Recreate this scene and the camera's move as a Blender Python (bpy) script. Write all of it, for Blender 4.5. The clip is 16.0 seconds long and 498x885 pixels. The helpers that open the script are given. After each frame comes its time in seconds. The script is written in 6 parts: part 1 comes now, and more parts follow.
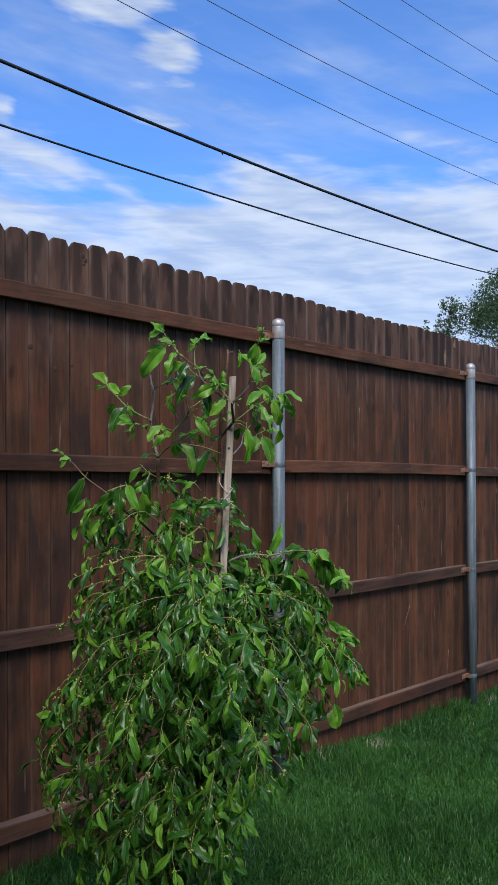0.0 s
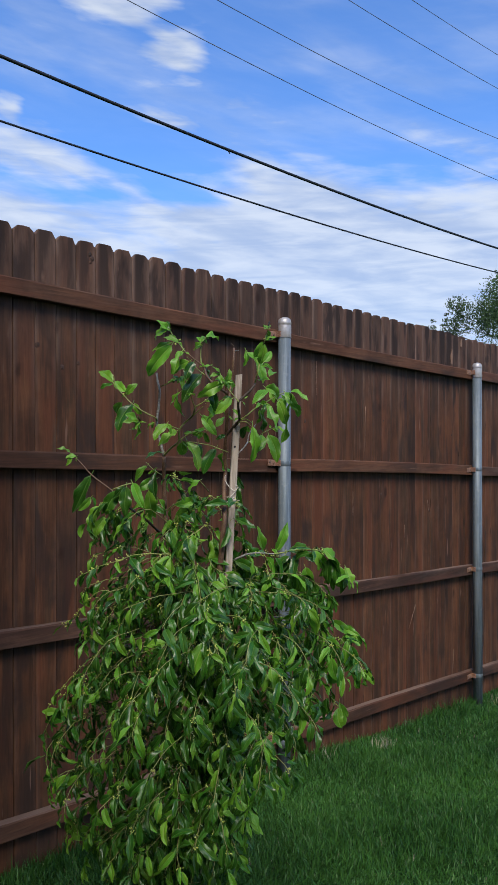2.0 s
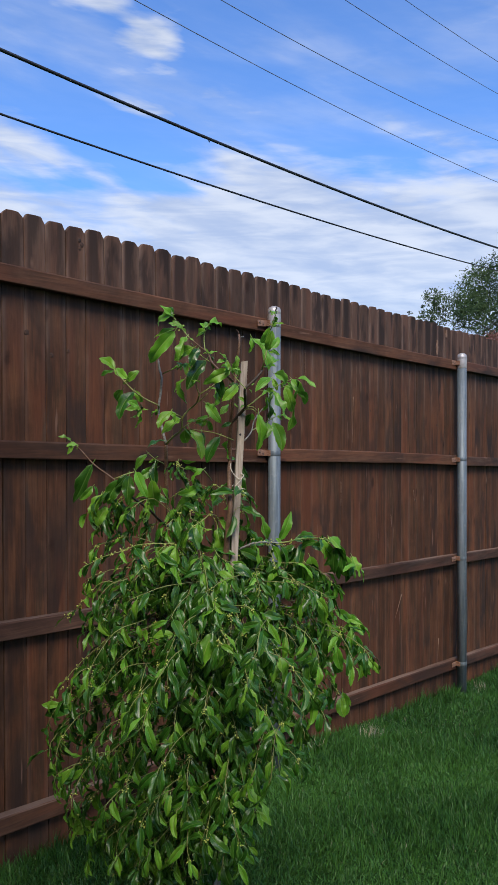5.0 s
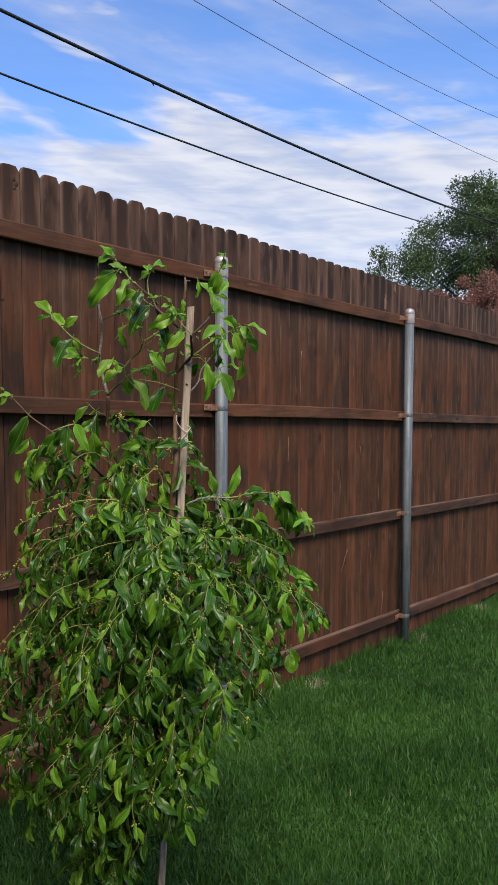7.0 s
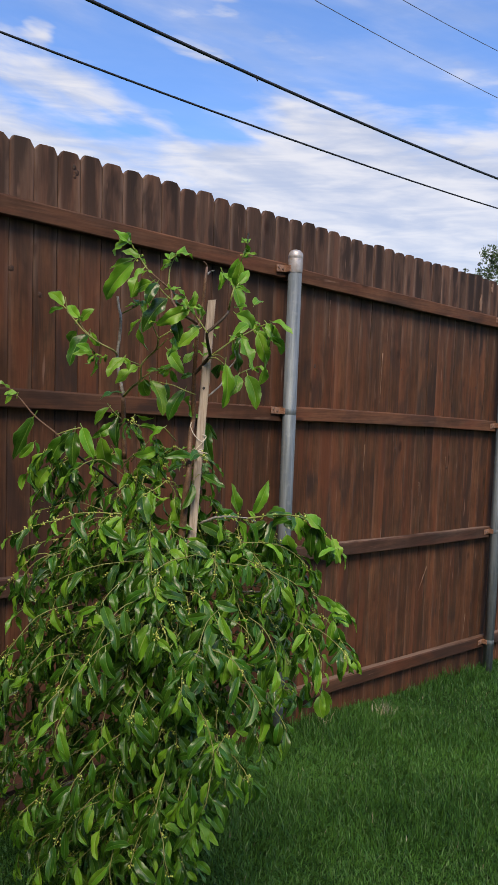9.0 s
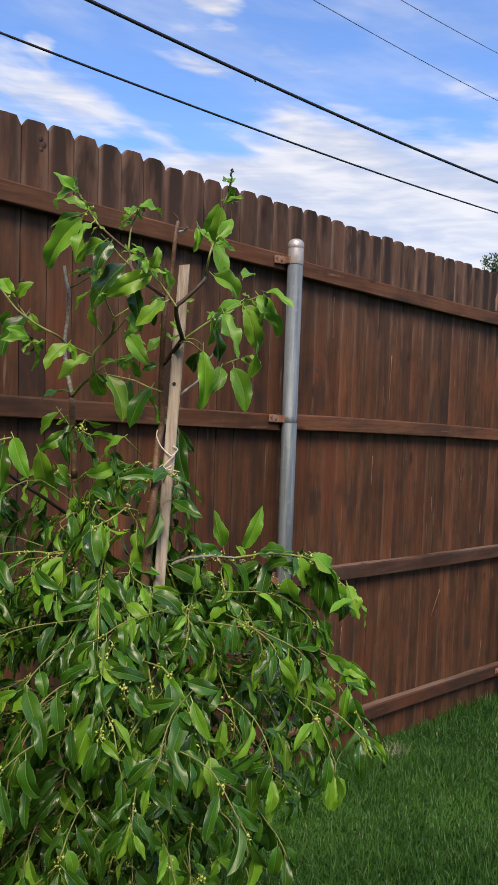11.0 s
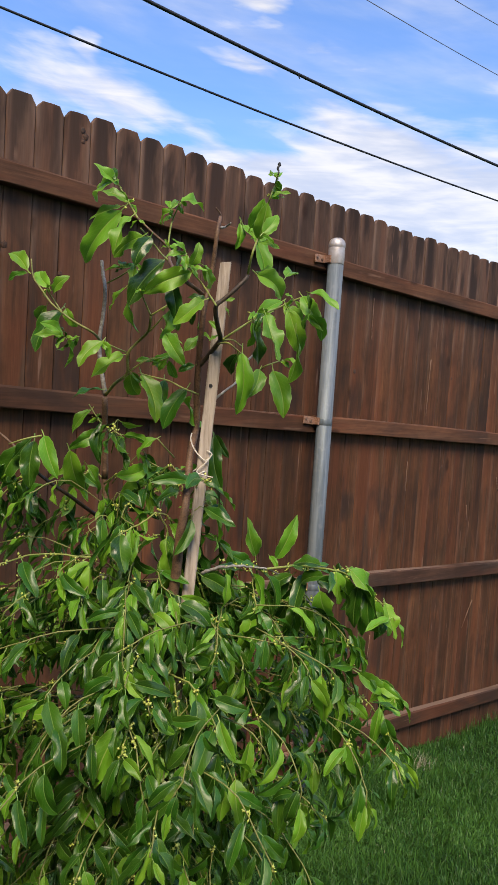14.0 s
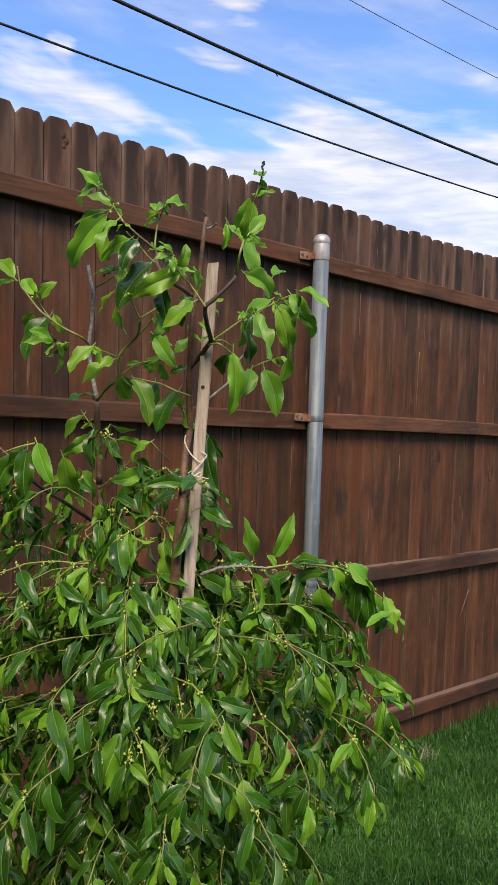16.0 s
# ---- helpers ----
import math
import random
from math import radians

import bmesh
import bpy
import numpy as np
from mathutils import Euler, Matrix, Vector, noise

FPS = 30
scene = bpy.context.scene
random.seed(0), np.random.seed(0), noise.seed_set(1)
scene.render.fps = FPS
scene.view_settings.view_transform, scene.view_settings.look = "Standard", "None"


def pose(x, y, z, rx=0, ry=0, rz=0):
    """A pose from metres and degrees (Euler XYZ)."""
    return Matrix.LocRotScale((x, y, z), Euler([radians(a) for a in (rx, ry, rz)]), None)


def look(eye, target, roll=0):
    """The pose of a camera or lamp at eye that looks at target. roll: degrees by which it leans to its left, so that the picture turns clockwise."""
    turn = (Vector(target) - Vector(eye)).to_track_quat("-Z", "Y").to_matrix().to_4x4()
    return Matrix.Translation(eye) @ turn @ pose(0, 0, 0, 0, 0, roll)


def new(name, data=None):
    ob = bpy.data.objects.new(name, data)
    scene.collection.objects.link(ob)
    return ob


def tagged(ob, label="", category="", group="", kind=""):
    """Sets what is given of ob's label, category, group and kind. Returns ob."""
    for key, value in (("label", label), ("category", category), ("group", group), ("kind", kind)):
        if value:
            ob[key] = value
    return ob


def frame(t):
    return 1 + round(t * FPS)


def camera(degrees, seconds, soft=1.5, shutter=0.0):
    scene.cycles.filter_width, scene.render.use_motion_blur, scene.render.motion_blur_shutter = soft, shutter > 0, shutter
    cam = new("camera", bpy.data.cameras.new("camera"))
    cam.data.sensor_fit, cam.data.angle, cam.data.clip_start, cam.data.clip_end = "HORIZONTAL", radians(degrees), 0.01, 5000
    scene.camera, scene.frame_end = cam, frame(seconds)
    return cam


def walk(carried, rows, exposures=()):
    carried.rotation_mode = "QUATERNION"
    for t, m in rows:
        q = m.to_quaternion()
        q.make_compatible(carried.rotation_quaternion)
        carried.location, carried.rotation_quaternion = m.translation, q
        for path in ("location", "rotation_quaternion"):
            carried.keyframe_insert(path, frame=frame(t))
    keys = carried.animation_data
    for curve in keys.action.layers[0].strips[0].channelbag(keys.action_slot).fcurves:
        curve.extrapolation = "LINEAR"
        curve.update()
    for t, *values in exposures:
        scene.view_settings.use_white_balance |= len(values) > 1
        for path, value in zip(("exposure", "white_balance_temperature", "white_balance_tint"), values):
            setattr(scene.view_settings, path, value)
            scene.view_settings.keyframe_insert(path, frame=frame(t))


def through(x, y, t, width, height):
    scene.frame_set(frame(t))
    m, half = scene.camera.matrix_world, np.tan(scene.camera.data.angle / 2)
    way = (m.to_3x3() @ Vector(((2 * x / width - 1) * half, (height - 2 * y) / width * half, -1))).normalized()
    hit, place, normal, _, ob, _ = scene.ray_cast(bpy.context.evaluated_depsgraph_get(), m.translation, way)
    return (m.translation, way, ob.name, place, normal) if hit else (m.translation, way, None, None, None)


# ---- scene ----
cam = camera(37.9, 16.0, soft=1.1)
PATH = [
    (0, (0.179, 0.148, 1.623), (1.582, 1.574, 1.614), -0.2),
    (0.5, (0.183, 0.152, 1.623), (1.582, 1.581, 1.615), -0.2),
    (1, (0.185, 0.151, 1.622), (1.577, 1.586, 1.61), 0.0),
    (1.5, (0.185, 0.146, 1.622), (1.575, 1.584, 1.612), -0.1),
    (2, (0.179, 0.148, 1.622), (1.57, 1.585, 1.61), -0.0),
    (2.5, (0.181, 0.149, 1.62), (1.576, 1.582, 1.605), 0.1),
    (3, (0.181, 0.148, 1.619), (1.577, 1.581, 1.603), 0.0),
    (3.5, (0.179, 0.165, 1.619), (1.577, 1.595, 1.603), -0.1),
    (4, (0.164, 0.175, 1.617), (1.566, 1.601, 1.602), -0.2),
    (6.5, (0.145, 0.261, 1.603), (1.664, 1.557, 1.483), 0.2),
    (7, (0.2, 0.262, 1.598), (1.733, 1.538, 1.446), 0.2),
    (7.5, (0.274, 0.269, 1.611), (1.799, 1.552, 1.451), 0.8),
    (8, (0.312, 0.277, 1.6), (1.795, 1.609, 1.44), 1.3),
    (8.5, (0.388, 0.275, 1.604), (1.778, 1.704, 1.44), 1.8),
    (8.7, (0.411, 0.269, 1.614), (1.757, 1.739, 1.448), 2.0),
    (10.8, (0.66, 0.531, 1.589), (2.001, 2.008, 1.456), 2.1),
    (11, (0.687, 0.524, 1.591), (2.03, 2.001, 1.461), 1.9),
    (11.5, (0.715, 0.537, 1.588), (2.028, 2.039, 1.451), 2.8),
    (12, (0.725, 0.548, 1.59), (2.008, 2.076, 1.452), 2.9),
    (12.5, (0.727, 0.557, 1.593), (2.01, 2.084, 1.454), 2.9),
    (13, (0.726, 0.567, 1.597), (2.006, 2.097, 1.457), 3.2),
    (13.5, (0.721, 0.567, 1.597), (1.993, 2.103, 1.458), 3.4),
    (14, (0.709, 0.562, 1.599), (1.987, 2.094, 1.459), 3.7),
    (14.5, (0.708, 0.555, 1.601), (1.997, 2.079, 1.46), 3.7),
    (15, (0.707, 0.564, 1.599), (2.005, 2.079, 1.46), 3.3),
    (15.5, (0.709, 0.564, 1.601), (2.006, 2.08, 1.459), 2.7),
    (16, (0.706, 0.565, 1.6), (2.003, 2.081, 1.458), 1.6),
]
walk(cam, [(t, look(eye, target, roll)) for t, eye, target, roll in PATH],
     [(0, -0.09, 6250, 9), (1, -0.07, 6500, 9), (4.2, -0.06, 6480, 9), (6.5, 0.06, 7330, 13.5), (8.7, 0.06, 7600, 13.5), (11, 0.18, 7750, 13), (13, 0.31, 7800, 13), (16, 0.31, 7800, 13)])

# ---- light ----
world = bpy.data.worlds.new("sky")
scene.world = world
world.use_nodes = True
SUN_AZ, SUN_EL = radians(-140), radians(49)      # bearing of the veiled sun from +y towards +x


def N(nt, kind, ins=None, **props):
    """A node with its settings and inputs; an input is a value or another node's socket."""
    n = nt.nodes.new(kind)
    for k, v in props.items():
        setattr(n, k, v)
    for k, v in (ins or {}).items():
        if isinstance(v, bpy.types.NodeSocket):
            nt.links.new(v, n.inputs[k])
        else:
            n.inputs[k].default_value = v
    return n


def M(nt, op, a, b=0.0, c=0.0, clamp=False):
    return N(nt, "ShaderNodeMath", {0: a, 1: b, 2: c}, operation=op, use_clamp=clamp).outputs[0]


def step(nt, x, lo, hi):
    return N(nt, "ShaderNodeMapRange", {"Value": x, "From Min": lo, "From Max": hi}, interpolation_type="SMOOTHSTEP").outputs[0]


def mix(nt, f, a, b, blend="MIX"):
    n = N(nt, "ShaderNodeMix", data_type="RGBA", blend_type=blend)
    for k, v in ((0, f), (6, a), (7, b)):
        if isinstance(v, bpy.types.NodeSocket):
            nt.links.new(v, n.inputs[k])
        else:
            n.inputs[k].default_value = v if k == 0 else (*v, 1)[:4]
    return n.outputs[2]


def build_sky():
    nt = world.node_tree
    nt.nodes.clear()
    sky = N(nt, "ShaderNodeTexSky", sky_type="NISHITA", sun_disc=False, sun_elevation=SUN_EL, sun_rotation=SUN_AZ,
            air_density=1.0, dust_density=0.3, ozone_density=2.5)
    way = N(nt, "ShaderNodeTexCoord").outputs["Generated"]
    xyz = N(nt, "ShaderNodeSeparateXYZ", {0: way})
    up = xyz.outputs[2]
    # broken cloud all round: the direction laid on a level sheet overhead
    lift = M(nt, "ADD", M(nt, "MAXIMUM", up, 0.0), 0.22)
    flat = N(nt, "ShaderNodeCombineXYZ", {0: M(nt, "DIVIDE", xyz.outputs[0], lift), 1: M(nt, "DIVIDE", xyz.outputs[1], lift), 2: 3.7}).outputs[0]
    big = N(nt, "ShaderNodeTexNoise", {"Vector": flat, "Scale": 1.9, "Detail": 7.0, "Roughness": 0.56, "Distortion": 0.5}).outputs[0]
    rise = M(nt, "MAXIMUM", M(nt, "MINIMUM", M(nt, "SUBTRACT", 0.385, up), 0.16), -0.05)
    around = step(nt, M(nt, "ADD", big, rise), 0.43, 0.72)
    # the banks over the fence, in degrees of bearing and height
    bearing = M(nt, "MULTIPLY", M(nt, "ARCTAN2", xyz.outputs[0], xyz.outputs[1]), 57.3)
    height = M(nt, "MULTIPLY", M(nt, "ARCSINE", up), 57.3)
    place = N(nt, "ShaderNodeCombineXYZ", {0: bearing, 1: height, 2: 0.0}).outputs[0]
    tilt = N(nt, "ShaderNodeMapping", {"Vector": place, "Rotation": (0, 0, radians(14))}).outputs[0]
    tilt = N(nt, "ShaderNodeMapping", {"Vector": tilt, "Scale": (0.22, 1.0, 1)}).outputs[0]
    streak = N(nt, "ShaderNodeTexNoise", {"Vector": tilt, "Scale": 0.26, "Detail": 6.0, "Roughness": 0.52, "Distortion": 0.25}).outputs[0]
    puff = N(nt, "ShaderNodeTexNoise", {"Vector": place, "Scale": 0.33, "Detail": 5.0, "Roughness": 0.5, "Distortion": 0.0}).outputs[0]
    warp = N(nt, "ShaderNodeTexNoise", {"Vector": tilt, "Scale": 0.30, "Detail": 4.0, "Roughness": 0.55}).outputs["Color"]
    warp = N(nt, "ShaderNodeVectorMath", {0: warp, 1: (0.5, 0.5, 0.5)}, operation="SUBTRACT").outputs[0]
    bent = N(nt, "ShaderNodeVectorMath", {0: warp, 1: (7.0, 3.4, 0.0), 2: place}, operation="MULTIPLY_ADD").outputs[0]
    wisp = N(nt, "ShaderNodeTexNoise", {"Vector": N(nt, "ShaderNodeMapping", {"Vector": place, "Rotation": (0, 0, radians(11)), "Scale": (0.16, 1.0, 1)}).outputs[0], "Scale": 0.95, "Detail": 5.0, "Roughness": 0.55, "Distortion": 0.4}).outputs[0]
    dens = M(nt, "ADD", M(nt, "ADD", M(nt, "MULTIPLY", streak, 0.69), M(nt, "MULTIPLY", puff, 0.12)), M(nt, "MULTIPLY", wisp, 0.19))
    dens = M(nt, "ADD", M(nt, "MULTIPLY", M(nt, "SUBTRACT", dens, 0.5), 2.6), M(nt, "MULTIPLY", step(nt, height, 23.0, 14.0), 0.78))
    for az, el, a, b, turn, w in BANKS:
        p = N(nt, "ShaderNodeVectorMath", {0: bent, 1: (az, el, 0)}, operation="SUBTRACT").outputs[0]
        p = N(nt, "ShaderNodeMapping", {"Vector": p, "Rotation": (0, 0, radians(-turn)), "Scale": (1, 1, 1)}).outputs[0]
        p = N(nt, "ShaderNodeVectorMath", {0: p, 1: (1 / a, 1 / b, 0)}, operation="MULTIPLY").outputs[0]
        d = N(nt, "ShaderNodeVectorMath", {0: p}, operation="LENGTH").outputs["Value"]
        dens = M(nt, "ADD", dens, M(nt, "MULTIPLY", step(nt, d, 1.0, 0.25), w))
    here = M(nt, "MULTIPLY", step(nt, dens, -0.06, 0.66), 0.92)
    thin = M(nt, "ADD", M(nt, "MULTIPLY", step(nt, streak, 0.38, 0.72), 0.32), 0.06)
    here = M(nt, "MAXIMUM", here, thin)
    fore = step(nt, N(nt, "ShaderNodeVectorMath", {0: way, 1: (0.62, 0.70, 0.35)}, operation="DOT_PRODUCT").outputs["Value"], math.cos(radians(48)), math.cos(radians(34)))
    cover = N(nt, "ShaderNodeMix", {0: fore, 2: around, 3: here}).outputs[0]
    shade = step(nt, M(nt, "ADD", M(nt, "MULTIPLY", wisp, 0.5), M(nt, "MULTIPLY", N(nt, "ShaderNodeTexNoise", {"Vector": tilt, "Scale": 0.45, "Detail": 3.0, "Roughness": 0.5}).outputs[0], 0.5)), 0.38, 0.62)
    cloud = mix(nt, shade, (4.9, 5.9, 8.0), (7.9, 8.5, 9.5))
    blue = mix(nt, 1.0, sky.outputs[0], (1.0, 1.66, 2.55), "MULTIPLY")
    col = mix(nt, M(nt, "MULTIPLY", cover, 0.93), blue, cloud)
    bg = N(nt, "ShaderNodeBackground", {"Color": col, "Strength": 0.1})
    nt.links.new(bg.outputs[0], N(nt, "ShaderNodeOutputWorld").inputs[0])


# bearing and height of a bank, its half length and half height, its tilt (all degrees), its weight
BANKS = [(48, 19, 8, 3, -8, 0.30), (27, 21, 10, 3.4, -10, 0.34), (36.5, 23.5, 4.5, 1.2, -12, 0.45), (34, 30.4, 6.5, 2.4, 0, 0.62), (38.5, 28, 4.5, 1.8, 5, 0.66), (39, 26, 1.8, 0.8, 0, 0.25),
         (26, 23.6, 1.4, 1.1, 0, 0.4), (32, 18.8, 4.0, 1.1, -12, -0.30), (39, 18.7, 4.6, 1.4, -10, -0.34), (60, 16.4, 4.5, 1.2, -8, -0.20), (54, 26, 13, 3.2, 0, -0.3), (44.4, 24.9, 3.5, 1.1, -5, 0.25),
         (62, 19, 4, 1.3, -10, 0.2)]
build_sky()

sun = new("sun", bpy.data.lights.new("sun", "SUN"))
sun.data.energy, sun.data.angle, sun.data.color = 3.9, radians(26), (1.0, 0.89, 0.74)
sun.matrix_world = look((math.sin(SUN_AZ) * math.cos(SUN_EL), math.cos(SUN_AZ) * math.cos(SUN_EL), math.sin(SUN_EL)), (0, 0, 0))


# ---- materials ----
def material(name, rough=0.6, metal=0.0):
    m = bpy.data.materials.new(name)
    m.use_nodes = True
    b = m.node_tree.nodes["Principled BSDF"]
    b.inputs["Roughness"].default_value, b.inputs["Metallic"].default_value = rough, metal
    return m, m.node_tree, b


def put(nt, b, colour, bump=None, strength=0.3, dist=0.002):
    nt.links.new(colour, b.inputs["Base Color"])
    if bump is not None:
        n = N(nt, "ShaderNodeBump", {"Height": bump, "Strength": strength, "Distance": dist})
        nt.links.new(n.outputs[0], b.inputs["Normal"])


def noise_at(nt, vec, scale, detail=4.0, rough=0.55, dist=0.0):
    return N(nt, "ShaderNodeTexNoise", {"Vector": vec, "Scale": scale, "Detail": detail, "Roughness": rough, "Distortion": dist}).outputs[0]


def stained_wood(name, along, light, dark, grey, wear=0.5, topped=False):
    """Stained timber: grain along an axis, dark weathered streaks, knots, pale scratches; each board differs."""
    m, nt, b = material(name, 0.78)
    b.inputs["Specular IOR Level"].default_value = 0.25
    rnd = N(nt, "ShaderNodeObjectInfo").outputs["Random"]
    obj = N(nt, "ShaderNodeTexCoord").outputs["Object"]
    vec = N(nt, "ShaderNodeVectorMath", {0: obj, 1: N(nt, "ShaderNodeCombineXYZ", {0: M(nt, "MULTIPLY", rnd, 37.0), 1: M(nt, "MULTIPLY", rnd, 11.0), 2: M(nt, "MULTIPLY", rnd, 53.0)}).outputs[0]}, operation="ADD").outputs[0]
    long = [1.0 if i != along else 0.045 for i in range(3)]
    st = N(nt, "ShaderNodeMapping", {"Vector": vec, "Scale": long}).outputs[0]
    mid = N(nt, "ShaderNodeMapping", {"Vector": vec, "Scale": [1.0 if i != along else 0.20 for i in range(3)]}).outputs[0]
    streak = noise_at(nt, st, 11.0, 5.0, 0.62, 1.4)
    patch = noise_at(nt, mid, 10.0, 5.0, 0.62, 0.8)
    grain = noise_at(nt, st, 190.0, 3.0, 0.7)
    col = mix(nt, step(nt, streak, 0.28, 0.72), dark, light)
    col = mix(nt, M(nt, "MULTIPLY", step(nt, patch, 0.44, 0.66), wear), col, grey)
    blotch = noise_at(nt, vec, 4.2, 5.0, 0.62, 0.5)
    wash = N(nt, "ShaderNodeMapRange", {"Value": blotch, "From Min": 0.3, "From Max": 0.7, "To Min": 0.58, "To Max": 1.34}).outputs[0]
    col = mix(nt, 1.0, col, N(nt, "ShaderNodeCombineColor", {0: wash, 1: wash, 2: wash}).outputs[0], "MULTIPLY")
    # narrow streaks down the grain, reddish and dark by turns
    fine = N(nt, "ShaderNodeMapping", {"Vector": vec, "Scale": [1.0 if i != along else 0.045 for i in range(3)], "Location": (7.3, 2.2, 1.1)}).outputs[0]
    thin = noise_at(nt, fine, 46.0, 4.0, 0.6, 0.25)
    col = mix(nt, M(nt, "MULTIPLY", step(nt, thin, 0.50, 0.70), 0.46), col, [c * 0.50 for c in dark])
    col = mix(nt, M(nt, "MULTIPLY", step(nt, thin, 0.47, 0.30), 0.30), col, [light[0] * 1.25, light[1] * 1.16, light[2] * 1.16])
    hair = noise_at(nt, fine, 125.0, 3.0, 0.6, 0.2)
    col = mix(nt, M(nt, "MULTIPLY", step(nt, hair, 0.50, 0.66), 0.36), col, [c * 0.40 for c in dark])
    col = mix(nt, M(nt, "MULTIPLY", step(nt, hair, 0.42, 0.28), 0.3), col, [light[0] * 1.5, light[1] * 1.5, light[2] * 1.6])
    red = noise_at(nt, N(nt, "ShaderNodeMapping", {"Vector": vec, "Scale": [1.0 if i != along else 0.12 for i in range(3)], "Location": (1.3, 8.2, 4.1)}).outputs[0], 13.0, 3.0, 0.55, 0.4)
    col = mix(nt, M(nt, "MULTIPLY", step(nt, red, 0.50, 0.66), 0.5), col, [light[0] * 1.12, light[1] * 0.86, light[2] * 0.85])
    # soft black mildew smears that run with the grain
    smear = step(nt, noise_at(nt, N(nt, "ShaderNodeMapping", {"Vector": vec, "Scale": [1.0 if i != along else 0.28 for i in range(3)], "Location": (3.1, 1.7, 5.9)}).outputs[0], 7.5, 4.0, 0.55, 0.7), 0.50, 0.68)
    amount = 0.62
    if topped:
        # the open tops are weathered: black down the middle, bare and greyish along the edges
        at = N(nt, "ShaderNodeSeparateXYZ", {0: obj})
        high = step(nt, at.outputs[2], 1.75, 2.42)
        rim = step(nt, M(nt, "ABSOLUTE", M(nt, "SUBTRACT", at.outputs[0], 0.043)), 0.020, 0.042)
        bare = M(nt, "MULTIPLY", M(nt, "MULTIPLY", rim, M(nt, "ADD", M(nt, "MULTIPLY", high, 0.75), 0.22)), step(nt, noise_at(nt, mid, 22.0, 3.0), 0.36, 0.60))
        col = mix(nt, M(nt, "MULTIPLY", high, M(nt, "ADD", M(nt, "MULTIPLY", thin, 0.7), 0.22)), col, (0.121, 0.076, 0.057))
        col = mix(nt, bare, col, (0.175, 0.112, 0.084))
        amount = M(nt, "ADD", M(nt, "MULTIPLY", high, 0.30), 0.70)
        core = M(nt, "MULTIPLY", M(nt, "MULTIPLY", M(nt, "SUBTRACT", 1.0, rim), high), M(nt, "MULTIPLY", step(nt, noise_at(nt, mid, 16.0, 5.0), 0.40, 0.58), 0.95))
        smear = M(nt, "MAXIMUM", smear, core)
    # large noise over the fence makes the smears stronger in some stretches
    far = noise_at(nt, N(nt, "ShaderNodeVectorMath", {0: N(nt, "ShaderNodeNewGeometry").outputs["Position"], 1: (2.35, 0.0, 4.1)}, operation="ADD").outputs[0], 0.75, 2.0)
    amount = M(nt, "MULTIPLY", amount, N(nt, "ShaderNodeMapRange", {"Value": far, "From Min": 0.35, "From Max": 0.65, "To Min": 0.65, "To Max": 1.45}).outputs[0], clamp=True)
    col = mix(nt, M(nt, "MULTIPLY", smear, amount), col, [c * 0.22 + 0.011 for c in dark])
    # each board takes the stain a little differently
    tone = N(nt, "ShaderNodeMapRange", {"Value": rnd, "To Min": 0.74, "To Max": 1.22}).outputs[0]
    col = mix(nt, 1.0, col, N(nt, "ShaderNodeCombineColor", {0: tone, 1: tone, 2: tone}).outputs[0], "MULTIPLY")
    if along == 0:
        # faces that point up are paler, in patches
        top = step(nt, N(nt, "ShaderNodeSeparateXYZ", {0: N(nt, "ShaderNodeNewGeometry").outputs["Normal"]}).outputs[2], 0.80, 0.96)
        col = mix(nt, M(nt, "MULTIPLY", top, step(nt, noise_at(nt, mid, 9.0, 4.0), 0.30, 0.55)), col, (0.19, 0.128, 0.096))
    # knots
    kv = N(nt, "ShaderNodeMapping", {"Vector": vec, "Scale": [7.0 if i != along else 3.2 for i in range(3)]}).outputs[0]
    knot = N(nt, "ShaderNodeTexVoronoi", {"Vector": kv, "Scale": 1.0, "Randomness": 1.0}).outputs["Distance"]
    ring = noise_at(nt, vec, 60.0, 2.0)
    kd = step(nt, M(nt, "ADD", knot, M(nt, "MULTIPLY", ring, 0.05)), 0.17, 0.07)
    col = mix(nt, M(nt, "MULTIPLY", kd, 0.8), col, [c * 0.35 for c in dark])
    # pale worn lines along the grain, in places only
    pale = step(nt, noise_at(nt, N(nt, "ShaderNodeMapping", {"Vector": vec, "Scale": [1.0 if i != along else 0.07 for i in range(3)]}).outputs[0], 62.0, 2.0, 0.5), 0.66, 0.74)
    where = step(nt, noise_at(nt, vec, 5.5, 3.0), 0.45, 0.62)
    col = mix(nt, M(nt, "MULTIPLY", M(nt, "MULTIPLY", pale, where), 0.6), col, (0.25, 0.145, 0.10))
    col = mix(nt, M(nt, "MULTIPLY", step(nt, grain, 0.3, 0.8), 0.35), col, [c * 0.45 for c in dark])
    h = M(nt, "ADD", M(nt, "MULTIPLY", grain, 0.7), M(nt, "MULTIPLY", kd, -0.5))
    put(nt, b, col, h, 0.45, 0.0012)
    return m


picket_wood = stained_wood("stained_picket", 2, (0.133, 0.0525, 0.0222), (0.066, 0.0276, 0.0130), (0.053, 0.033, 0.0178), 0.7, True)
old_rail_wood = stained_wood("weathered_rail", 0, (0.118, 0.058, 0.035), (0.058, 0.029, 0.019), (0.110, 0.078, 0.060), 0.6)
rail_wood = stained_wood("stained_rail", 0, (0.132, 0.056, 0.028), (0.082, 0.036, 0.019), (0.088, 0.052, 0.034), 0.55)


